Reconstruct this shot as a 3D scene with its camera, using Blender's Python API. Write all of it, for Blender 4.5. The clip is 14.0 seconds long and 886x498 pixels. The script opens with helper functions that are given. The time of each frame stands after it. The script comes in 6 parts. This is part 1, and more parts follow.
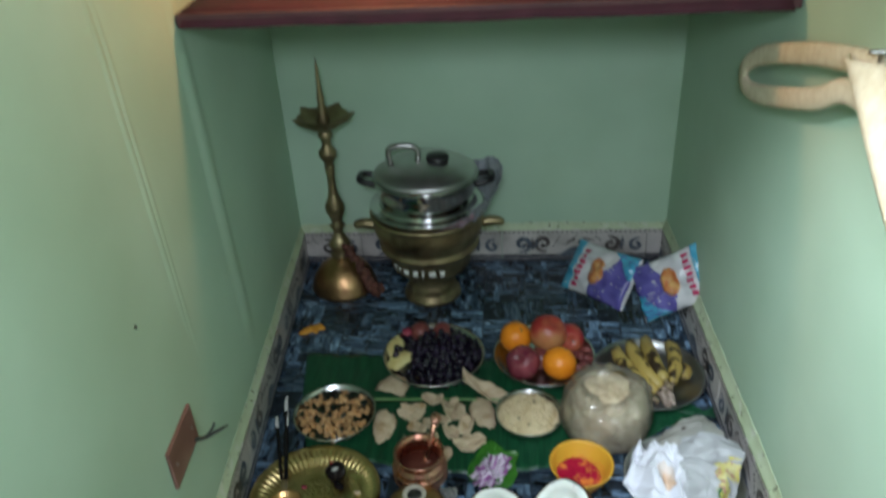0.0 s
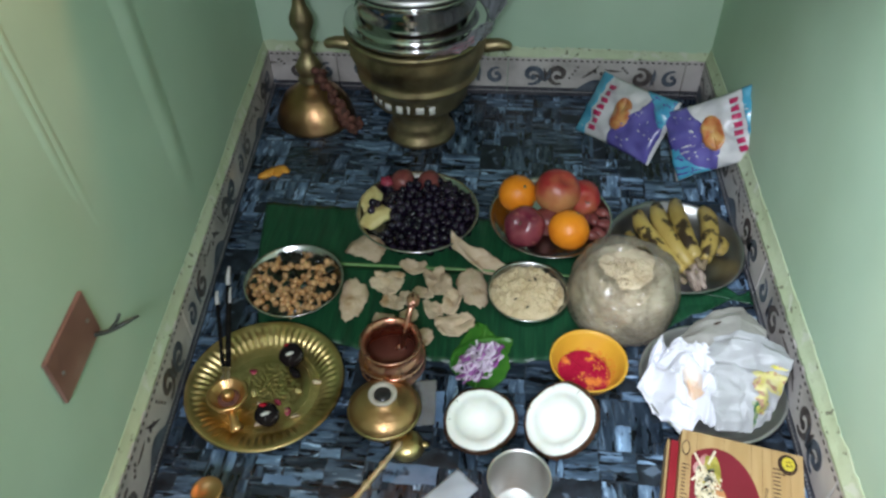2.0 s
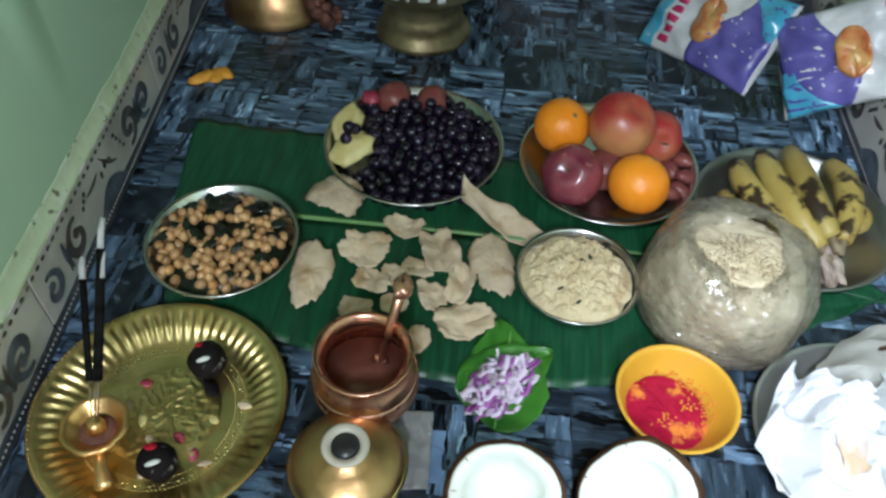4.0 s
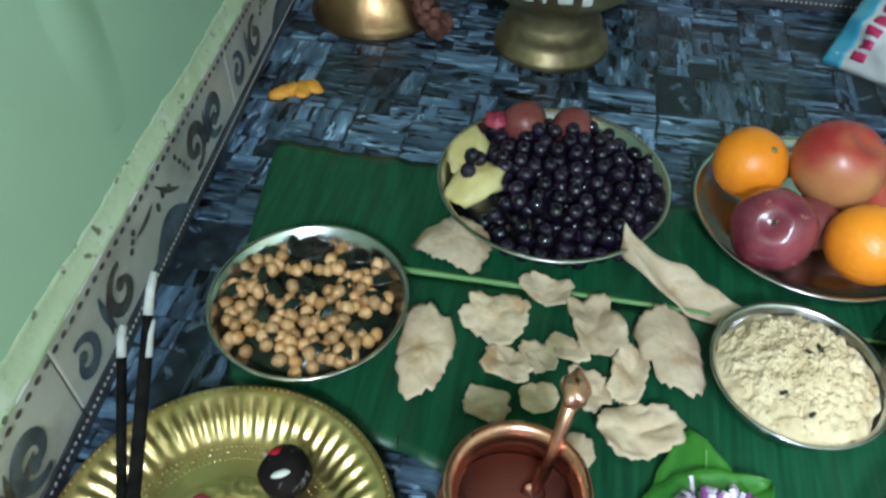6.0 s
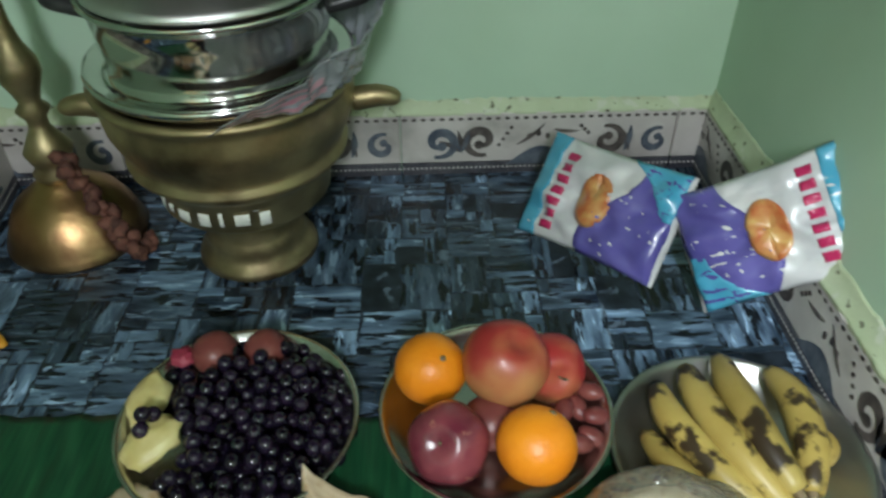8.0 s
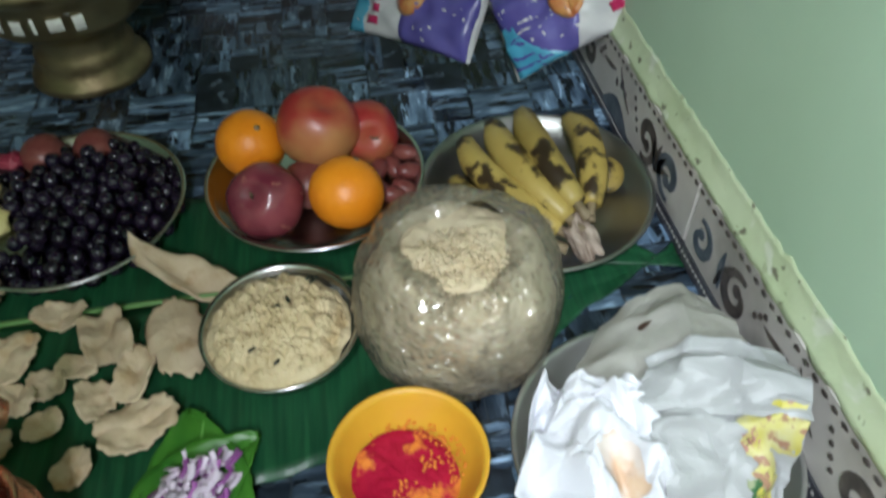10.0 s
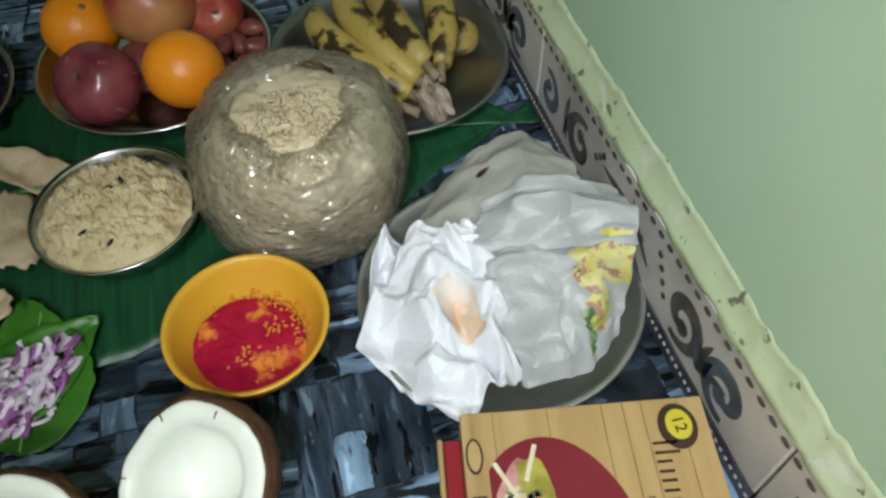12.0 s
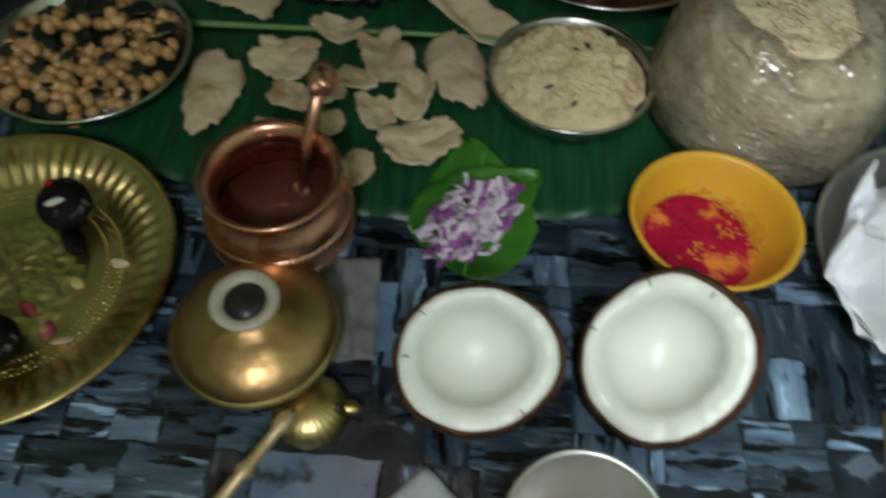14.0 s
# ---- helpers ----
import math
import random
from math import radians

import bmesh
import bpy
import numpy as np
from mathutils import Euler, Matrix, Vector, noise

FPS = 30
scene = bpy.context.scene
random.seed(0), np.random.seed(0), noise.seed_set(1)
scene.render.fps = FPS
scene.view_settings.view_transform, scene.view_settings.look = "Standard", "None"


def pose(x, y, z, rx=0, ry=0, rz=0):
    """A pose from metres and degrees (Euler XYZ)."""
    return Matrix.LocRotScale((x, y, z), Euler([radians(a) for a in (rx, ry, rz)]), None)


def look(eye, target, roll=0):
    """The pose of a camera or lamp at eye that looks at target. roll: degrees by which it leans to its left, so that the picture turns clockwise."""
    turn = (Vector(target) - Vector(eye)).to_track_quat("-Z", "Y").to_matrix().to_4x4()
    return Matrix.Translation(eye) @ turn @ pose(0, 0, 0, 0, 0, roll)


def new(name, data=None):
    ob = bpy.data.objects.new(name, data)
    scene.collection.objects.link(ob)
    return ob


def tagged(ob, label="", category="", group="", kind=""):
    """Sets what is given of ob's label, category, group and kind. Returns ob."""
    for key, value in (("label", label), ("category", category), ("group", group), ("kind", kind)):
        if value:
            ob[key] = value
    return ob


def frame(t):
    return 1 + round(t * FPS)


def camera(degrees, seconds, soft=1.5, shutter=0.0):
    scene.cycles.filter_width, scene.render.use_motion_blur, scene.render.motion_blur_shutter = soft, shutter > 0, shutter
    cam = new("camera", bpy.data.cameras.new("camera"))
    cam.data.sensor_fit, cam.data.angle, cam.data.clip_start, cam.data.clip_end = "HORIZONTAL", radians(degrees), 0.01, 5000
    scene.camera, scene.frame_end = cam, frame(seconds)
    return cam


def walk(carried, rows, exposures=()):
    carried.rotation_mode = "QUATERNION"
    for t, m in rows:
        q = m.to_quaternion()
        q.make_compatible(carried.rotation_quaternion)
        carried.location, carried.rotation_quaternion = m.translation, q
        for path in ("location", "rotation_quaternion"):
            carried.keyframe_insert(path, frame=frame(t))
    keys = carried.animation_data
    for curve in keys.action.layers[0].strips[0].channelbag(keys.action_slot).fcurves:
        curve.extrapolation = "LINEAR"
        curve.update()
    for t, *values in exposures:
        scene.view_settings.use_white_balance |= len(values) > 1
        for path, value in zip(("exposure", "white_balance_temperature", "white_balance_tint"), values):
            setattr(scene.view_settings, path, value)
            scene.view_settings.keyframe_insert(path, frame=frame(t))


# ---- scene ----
cam = camera(61.1, 14.0, soft=2.6, shutter=0.4)
PATH = [
    (0, (0.383, 0.163, 1.17), (0.2, 1.884, 0.168), -3.2),
    (0.5, (0.348, 0.224, 1.121), (0.243, 1.806, -0.098), -3.4),
    (1, (0.338, 0.286, 1.101), (0.216, 1.792, -0.209), -2.2),
    (1.5, (0.37, 0.379, 1.08), (0.192, 1.819, -0.296), -2.3),
    (2, (0.377, 0.48, 1.031), (0.207, 1.905, -0.362), -1.5),
    (2.5, (0.348, 0.606, 0.946), (0.282, 1.961, -0.523), 0.2),
    (2.7, (0.309, 0.652, 0.907), (0.306, 1.965, -0.601), 3.0),
    (4.8, (0.308, 0.897, 0.623), (0.144, 2.199, -0.887), 2.5),
    (5, (0.283, 0.916, 0.597), (0.121, 2.243, -0.89), 2.6),
    (5.5, (0.223, 0.947, 0.561), (0.055, 2.276, -0.923), 2.7),
    (6, (0.192, 0.991, 0.562), (-0.067, 2.34, -0.892), 0.8),
    (6.5, (0.19, 1.038, 0.573), (-0.049, 2.393, -0.878), 0.6),
    (7, (0.253, 1.103, 0.611), (0.099, 2.533, -0.779), 0.3),
    (7.5, (0.321, 1.132, 0.635), (0.308, 2.651, -0.666), 0.3),
    (7.7, (0.35, 1.128, 0.658), (0.363, 2.675, -0.609), 0.2),
    (10, (0.512, 0.964, 0.585), (0.695, 2.314, -0.879), -1.7),
    (10.5, (0.482, 0.943, 0.527), (0.664, 2.168, -1.043), -0.1),
    (11, (0.511, 0.912, 0.509), (0.703, 2.06, -1.117), -0.4),
    (11.5, (0.572, 0.919, 0.524), (0.827, 2.09, -1.078), -1.7),
    (12, (0.589, 0.916, 0.537), (0.886, 2.08, -1.062), -1.2),
    (12.5, (0.517, 0.874, 0.505), (0.764, 2.013, -1.121), 0.6),
    (13, (0.466, 0.871, 0.496), (0.584, 1.974, -1.169), 0.3),
    (13.5, (0.42, 0.882, 0.487), (0.455, 1.958, -1.198), 0.6),
    (14, (0.339, 0.905, 0.494), (0.275, 2.011, -1.171), 1.3),
]
walk(cam, [(t, look(eye, target, roll)) for t, eye, target, roll in PATH],
     exposures=[(0, 0.05, 5700, 10), (1.5, 0.45, 5850, 16), (2.5, 0.45, 5850, 16), (5.0, 1.1, 5450, 8), (6.0, 1.3, 5350, 7), (7.0, 1.6, 5200, 9), (7.5, 1.25, 6050, 8), (10.0, 0.4, 6000, 10), (11.0, 0.1, 6200, 10), (12.0, 0.05, 6300, 10), (14.0, -0.3, 6300, 10)])

# ---- light ----
world = bpy.data.worlds.new("world")
world.use_nodes = True
world.node_tree.nodes["Background"].inputs[0].default_value = (0.05, 0.06, 0.07, 1)
world.node_tree.nodes["Background"].inputs[1].default_value = 0.5
scene.world = world


def lamp(name, kind, m, power, colour, size=0.1):
    data = bpy.data.lights.new(name, kind)
    data.energy, data.color = power, colour
    if kind == "AREA":
        data.shape, data.size = "DISK", size
    else:
        data.shadow_soft_size = size
    ob = new(name, data)
    ob.matrix_world = m
    return ob


lamp("room_light", "AREA", look((0.38, -0.10, 1.38), (0.44, 1.5, 0.1)), 10.5, (0.97, 1.0, 1.0), 0.22)
# Unseen fill lamp added under the ceiling for soft ambient light.
lamp("ceiling_glow", "AREA", look((0.35, -0.8, 2.42), (0.35, -0.6, 0.0)), 9.0, (1.0, 1.0, 0.97), 0.8)
lamp("oil_flame", "POINT", look((0.15, 1.50, 1.16), (0.25, 1.62, 0)), 5.5, (1.0, 0.40, 0.14), 0.03)
# Fixed spot added in mid-air, standing in for a moving hand-held light.
fill_spot = lamp("front_spot", "SPOT", look((0.36, 0.62, 1.26), (0.88, 1.10, 0.22)), 46.0, (0.96, 1.0, 1.0), 0.03)
fill_spot.data.spot_size, fill_spot.data.spot_blend = radians(62), 1.0


# ---- materials ----
def links(mat):
    return mat.node_tree.nodes, mat.node_tree.links.new


def pmat(name, c1, c2=None, scale=20.0, rough=0.5, metal=0.0, bump=0.0, bscale=60.0, lo=0.35, hi=0.65,
         island=0.0, obj=0.0, rough2=None, stretch=None, spec=0.5, coat=0.0, sss=0.0, dirt=None, dscale=6.0, dlo=0.55, dhi=0.7,
         trans=0.0, ior=1.45, alpha=1.0, detail=6.0, skew=1.0, fleck=None, fscale=60.0, flo=0.62, fhi=0.66):
    """Principled surface: two colours mixed by noise, a second stain colour, tone change by island or object, bump."""
    mat = bpy.data.materials.new(name)
    mat.use_nodes = True
    N, L = links(mat)
    p = N["Principled BSDF"]
    p.inputs["Roughness"].default_value = rough
    p.inputs["Metallic"].default_value = metal
    p.inputs["Specular IOR Level"].default_value = spec
    p.inputs["Coat Weight"].default_value = coat
    p.inputs["Coat Roughness"].default_value = 0.08
    p.inputs["Transmission Weight"].default_value = trans
    p.inputs["IOR"].default_value = ior
    p.inputs["Alpha"].default_value = alpha
    if sss:
        p.inputs["Subsurface Weight"].default_value = sss
        p.inputs["Subsurface Radius"].default_value = (0.01, 0.007, 0.004)
        p.inputs["Subsurface Scale"].default_value = 0.3
    tc = N.new("ShaderNodeTexCoord")
    mp = N.new("ShaderNodeMapping")
    L(tc.outputs["Object"], mp.inputs[0])
    if stretch:
        mp.inputs["Scale"].default_value = stretch
    if island or obj:
        ad = N.new("ShaderNodeVectorMath")
        ad.operation = "MULTIPLY_ADD"
        src = N.new("ShaderNodeNewGeometry").outputs["Random Per Island"] if island else N.new("ShaderNodeObjectInfo").outputs["Random"]
        cb = N.new("ShaderNodeCombineXYZ")
        for i in range(3):
            L(src, cb.inputs[i])
        ad.inputs[1].default_value = (7, 13, 5)
        L(cb.outputs[0], ad.inputs[0])
        L(mp.outputs[0], ad.inputs[2])
        vec = ad.outputs[0]
    else:
        vec = mp.outputs[0]
    nz = N.new("ShaderNodeTexNoise")
    nz.inputs["Scale"].default_value, nz.inputs["Detail"].default_value = scale, detail
    L(vec, nz.inputs["Vector"])
    rp = N.new("ShaderNodeValToRGB")
    rp.color_ramp.elements[0].position, rp.color_ramp.elements[1].position = lo, hi
    rp.color_ramp.elements[0].color, rp.color_ramp.elements[1].color = (*c1, 1), (*(c2 or c1), 1)
    L(nz.outputs["Fac"], rp.inputs[0])
    col = rp.outputs[0]
    if dirt:
        n2 = N.new("ShaderNodeTexNoise")
        n2.inputs["Scale"].default_value, n2.inputs["Detail"].default_value = dscale, 8.0
        L(vec, n2.inputs["Vector"])
        mr = N.new("ShaderNodeMapRange")
        mr.inputs["From Min"].default_value, mr.inputs["From Max"].default_value = dlo, dhi
        L(n2.outputs["Fac"], mr.inputs["Value"])
        mx = N.new("ShaderNodeMix")
        mx.data_type = "RGBA"
        L(mr.outputs[0], mx.inputs["Factor"])
        L(col, mx.inputs["A"])
        mx.inputs["B"].default_value = (*dirt, 1)
        col = mx.outputs["Result"]
    if fleck:
        n4 = N.new("ShaderNodeTexNoise")
        n4.inputs["Scale"].default_value, n4.inputs["Detail"].default_value, n4.inputs["Distortion"].default_value = fscale, 5.0, 0.6
        L(vec, n4.inputs["Vector"])
        mr = N.new("ShaderNodeMapRange")
        mr.inputs["From Min"].default_value, mr.inputs["From Max"].default_value = flo, fhi
        L(n4.outputs["Fac"], mr.inputs["Value"])
        mx = N.new("ShaderNodeMix")
        mx.data_type = "RGBA"
        L(mr.outputs[0], mx.inputs["Factor"])
        L(col, mx.inputs["A"])
        mx.inputs["B"].default_value = (*fleck, 1)
        col = mx.outputs["Result"]
    if island or obj:
        mr = N.new("ShaderNodeMapRange")
        k = island or obj
        mr.inputs["To Min"].default_value, mr.inputs["To Max"].default_value = 1 - k, 1 + k * skew
        pw = N.new("ShaderNodeMath")
        pw.operation = "POWER"
        pw.inputs[1].default_value = skew
        L(src, pw.inputs[0])
        L(pw.outputs[0], mr.inputs["Value"])
        hs = N.new("ShaderNodeHueSaturation")
        L(mr.outputs[0], hs.inputs["Value"])
        L(col, hs.inputs["Color"])
        col = hs.outputs[0]
    L(col, p.inputs["Base Color"])
    if rough2 is not None:
        mr = N.new("ShaderNodeMapRange")
        mr.inputs["To Min"].default_value, mr.inputs["To Max"].default_value = rough, rough2
        L(nz.outputs["Fac"], mr.inputs["Value"])
        L(mr.outputs[0], p.inputs["Roughness"])
    if bump:
        n3 = N.new("ShaderNodeTexNoise")
        n3.inputs["Scale"].default_value, n3.inputs["Detail"].default_value = bscale, 4.0
        L(vec, n3.inputs["Vector"])
        bp = N.new("ShaderNodeBump")
        bp.inputs["Strength"].default_value, bp.inputs["Distance"].default_value = bump, 0.002
        L(n3.outputs["Fac"], bp.inputs["Height"])
        L(bp.outputs[0], p.inputs["Normal"])
    return mat


def film_mat(name, tint, gloss, clear, scale):
    """Thin clear polythene: mostly see-through, milky in places, with a crinkled gloss."""
    mat = bpy.data.materials.new(name)
    mat.use_nodes = True
    N, L = links(mat)
    N.remove(N["Principled BSDF"])
    out = N["Material Output"]
    tr, gl, df = N.new("ShaderNodeBsdfTransparent"), N.new("ShaderNodeBsdfGlossy"), N.new("ShaderNodeBsdfDiffuse")
    df.inputs[0].default_value = (*tint, 1)
    gl.inputs["Roughness"].default_value = 0.12
    nz = N.new("ShaderNodeTexNoise")
    nz.inputs["Scale"].default_value, nz.inputs["Detail"].default_value = scale, 5.0
    bp = N.new("ShaderNodeBump")
    nz.noise_type, nz.normalize = "RIDGED_MULTIFRACTAL", True
    bp.inputs["Strength"].default_value, bp.inputs["Distance"].default_value = 0.9, 0.010
    L(nz.outputs["Fac"], bp.inputs["Height"])
    L(bp.outputs[0], gl.inputs["Normal"])
    a, b = N.new("ShaderNodeMixShader"), N.new("ShaderNodeMixShader")
    a.inputs[0].default_value = clear
    L(df.outputs[0], a.inputs[1])
    L(tr.outputs[0], a.inputs[2])
    lw = N.new("ShaderNodeLayerWeight")
    lw.inputs["Blend"].default_value = gloss
    L(bp.outputs[0], lw.inputs["Normal"])
    mr = N.new("ShaderNodeMapRange")
    mr.inputs["To Min"].default_value, mr.inputs["To Max"].default_value = 0.10, 0.85
    L(lw.outputs["Fresnel"], mr.inputs["Value"])
    L(mr.outputs[0], b.inputs[0])
    L(a.outputs[0], b.inputs[1])
    L(gl.outputs[0], b.inputs[2])
    L(b.outputs[0], out.inputs["Surface"])
    return mat


GREEN = pmat("green_wall_paint", (0.44, 0.60, 0.44), (0.50, 0.66, 0.50), 3.0, 0.55, bump=0.12, bscale=35, dirt=(0.39, 0.52, 0.36), dscale=1.7, dlo=0.5, dhi=0.85, rough2=0.7)
WHITEW = pmat("room_wash", (0.6, 0.62, 0.55), (0.66, 0.68, 0.6), 4.0, 0.7, bump=0.1)
PLASTER = pmat("cream_filler", (0.43, 0.50, 0.31), (0.51, 0.58, 0.39), 14, 0.75, bump=0.7, bscale=70, dirt=(0.15, 0.15, 0.10), dscale=75, dlo=0.62, dhi=0.66, fleck=(0.56, 0.60, 0.47), fscale=30, flo=0.60, fhi=0.65)
FLOORDARK = pmat("floor_tile_dark", (0.005, 0.008, 0.012), (0.022, 0.032, 0.045), 45, 0.36, bump=0.25, bscale=70, rough2=0.55, fleck=(0.11, 0.15, 0.20), fscale=40, flo=0.60, fhi=0.66)
STONE, STONEUP = [pmat("slate_print", (0.016, 0.026, 0.042), (0.125, 0.190, 0.275), 13, 0.13, bump=0.5, bscale=65, lo=0.34, hi=0.70, island=0.72, skew=1.9, stretch=s, rough2=0.38,
                       dirt=(0.005, 0.007, 0.010), dscale=20, dlo=0.545, dhi=0.595, detail=10.0, fleck=(0.21, 0.30, 0.41), fscale=26, flo=0.60, fhi=0.66) for s in ((1.0, 4.5, 1), (4.5, 1.0, 1))]
STONEPALE = pmat("pale_slate_print", (0.10, 0.165, 0.27), (0.17, 0.26, 0.40), 20, 0.24, bump=0.1, bscale=80, dirt=(0.02, 0.03, 0.04), dscale=30, dlo=0.6, dhi=0.68)
SKIRT = pmat("skirting_glaze", (0.48, 0.445, 0.42), (0.59, 0.555, 0.525), 14, 0.3, bump=0.06, bscale=60, dirt=(0.2, 0.18, 0.16), dscale=9, dlo=0.5, dhi=0.75)
SKIRTDARK = pmat("skirting_band", (0.035, 0.035, 0.045), (0.075, 0.075, 0.085), 40, 0.3, bump=0.1)
SCROLL = pmat("scroll_ink", (0.045, 0.038, 0.036), (0.13, 0.11, 0.10), 60, 0.35)
SCROLLBLUE = pmat("scroll_blue_ink", (0.05, 0.065, 0.09), (0.13, 0.15, 0.18), 50, 0.35)
BEADW = pmat("bead_ink", (0.45, 0.43, 0.41), (0.55, 0.53, 0.5), 50, 0.35)
BRASS = pmat("polished_brass", (0.56, 0.43, 0.17), (0.72, 0.57, 0.27), 18, 0.26, 1.0, bump=0.12, bscale=45, rough2=0.42, dirt=(0.22, 0.14, 0.05), dscale=12, dlo=0.56, dhi=0.75)
BRASSOLD = pmat("tarnished_brass", (0.29, 0.23, 0.12), (0.42, 0.345, 0.19), 22, 0.30, 0.9, bump=0.5, bscale=50, rough2=0.6, dirt=(0.09, 0.065, 0.035), dscale=9, dlo=0.5, dhi=0.7)
BRASSROSE = pmat("rosy_brass", (0.40, 0.235, 0.10), (0.57, 0.37, 0.18), 11, 0.24, 1.0, bump=0.9, bscale=26, rough2=0.5, dirt=(0.38, 0.19, 0.10), dscale=16)
GOLD = pmat("bright_gilt_brass", (0.72, 0.42, 0.16), (0.90, 0.58, 0.27), 20, 0.24, 1.0, bump=0.1, bscale=50, rough2=0.42)
BELLPALE = pmat("worn_bell_handle", (0.52, 0.38, 0.20), (0.66, 0.52, 0.32), 25, 0.4, 0.6, bump=0.2, bscale=60)
COPPER = pmat("copper", (0.62, 0.31, 0.21), (0.80, 0.45, 0.34), 15, 0.2, 1.0, bump=0.1, bscale=50, rough2=0.36, dirt=(0.27, 0.08, 0.045), dscale=9, dlo=0.5, dhi=0.72)
STEEL = pmat("stainless_steel", (0.50, 0.50, 0.48), (0.58, 0.58, 0.57), 30, 0.16, 1.0, rough2=0.3, bump=0.05, bscale=30)
SATIN = pmat("satin_steel", (0.56, 0.56, 0.54), (0.64, 0.64, 0.63), 30, 0.34, 1.0, rough2=0.5, bump=0.05, bscale=30)
MIRROR = pmat("polished_steel", (0.60, 0.60, 0.58), (0.66, 0.66, 0.65), 20, 0.05, 1.0, rough2=0.14, bump=0.03, bscale=12)
STEELOLD = pmat("dull_steel", (0.33, 0.33, 0.31), (0.45, 0.45, 0.43), 12, 0.26, 1.0, rough2=0.42, bump=0.1, bscale=30)
BLACKP = pmat("black_bakelite", (0.012, 0.012, 0.013), (0.03, 0.03, 0.03), 30, 0.35)
LEAF = pmat("banana_leaf_green", (0.008, 0.050, 0.022), (0.016, 0.085, 0.034), 12, 0.3, bump=0.5, bscale=6, stretch=(14, 1, 1), rough2=0.42, dirt=(0.012, 0.045, 0.02), dscale=5)
RIB = pmat("leaf_midrib", (0.10, 0.22, 0.06), (0.16, 0.30, 0.10), 30, 0.4)
BETEL = pmat("betel_leaf_green", (0.028, 0.125, 0.014), (0.06, 0.20, 0.022), 25, 0.35, bump=0.4, bscale=40)
VEIN = pmat("leaf_vein", (0.13, 0.34, 0.06), (0.17, 0.4, 0.09), 25, 0.4)
PAPAD = pmat("fried_papad", (0.50, 0.375, 0.245), (0.61, 0.485, 0.345), 40, 0.5, bump=0.6, bscale=130, obj=0.16, dirt=(0.38, 0.24, 0.12), dscale=26, dlo=0.57, dhi=0.70, spec=0.35)
CHICK = pmat("boiled_chickpea", (0.38, 0.19, 0.065), (0.60, 0.37, 0.17), 60, 0.3, bump=0.3, bscale=150, obj=0.32, spec=0.5)
MUSTARD = pmat("fried_leaf_dark", (0.008, 0.012, 0.008), (0.02, 0.03, 0.015), 60, 0.3)
COCOBIT = pmat("coconut_bit", (0.55, 0.46, 0.36), (0.66, 0.58, 0.48), 60, 0.5)
GRAPE = pmat("black_grape", (0.006, 0.005, 0.012), (0.018, 0.010, 0.024), 60, 0.09, obj=0.5, spec=0.6, dirt=(0.035, 0.030, 0.048), dscale=30, dlo=0.64, dhi=0.80)
PALEFRUIT = pmat("cut_guava_flesh", (0.52, 0.42, 0.15), (0.64, 0.55, 0.25), 35, 0.4, bump=0.2, dirt=(0.62, 0.56, 0.24), dscale=14)
ORANGE = pmat("orange_peel", (0.80, 0.24, 0.008), (0.88, 0.31, 0.012), 12, 0.36, bump=0.35, bscale=190, obj=0.08)
APPLE = pmat("red_apple_skin", (0.12, 0.016, 0.032), (0.26, 0.06, 0.075), 22, 0.22, stretch=(1, 1, 0.35), coat=0.2, dirt=(0.36, 0.14, 0.11), dscale=70, dlo=0.66, dhi=0.72)
PEACH = pmat("blush_apple_skin", (0.33, 0.030, 0.028), (0.44, 0.20, 0.075), 9, 0.36, lo=0.42, hi=0.62, coat=0.08, bump=0.05)
REDFRUIT = pmat("pomegranate_rind", (0.13, 0.028, 0.028), (0.23, 0.07, 0.055), 18, 0.35, bump=0.2)
BANANA = pmat("ripe_banana_peel", (0.33, 0.235, 0.055), (0.47, 0.355, 0.10), 10, 0.42, obj=0.22, dirt=(0.035, 0.022, 0.010), dscale=30, dlo=0.515, dhi=0.58, bump=0.15)
BANANAEND = pmat("banana_stalk", (0.10, 0.075, 0.04), (0.26, 0.20, 0.12), 40, 0.6)
TORN = pmat("torn_dry_stalk", (0.16, 0.11, 0.08), (0.42, 0.34, 0.28), 60, 0.8, bump=0.8, bscale=120, stretch=(4, 1, 1))
RICE = pmat("cooked_rice", (0.52, 0.41, 0.235), (0.62, 0.51, 0.32), 45, 0.5, bump=0.6, bscale=260, spec=0.3, dirt=(0.46, 0.34, 0.18), dscale=28, dlo=0.62, dhi=0.7)
PUFF = pmat("puffed_rice", (0.54, 0.43, 0.27), (0.66, 0.55, 0.38), 60, 0.7, bump=1.0, bscale=200, dirt=(0.26, 0.18, 0.11), dscale=110, dlo=0.64, dhi=0.72)
CHAPATI = pmat("flatbread_stack", (0.44, 0.31, 0.16), (0.62, 0.47, 0.28), 25, 0.6, bump=0.5, bscale=60, stretch=(1, 1, 6))
DOUGH = pmat("packed_puffed_rice", (0.56, 0.46, 0.31), (0.66, 0.56, 0.40), 22, 0.6, bump=0.8, bscale=120, stretch=(1, 1, 2.5), dirt=(0.40, 0.31, 0.19), dscale=18, dlo=0.56, dhi=0.70)
FILM = film_mat("clear_polythene", (0.52, 0.45, 0.34), 0.30, 0.76, 22.0)
FILM3 = film_mat("crumpled_polythene", (0.54, 0.56, 0.62), 0.35, 0.40, 9.0)
FILM2 = film_mat("milky_polythene", (0.60, 0.60, 0.60), 0.3, 0.68, 14.0)
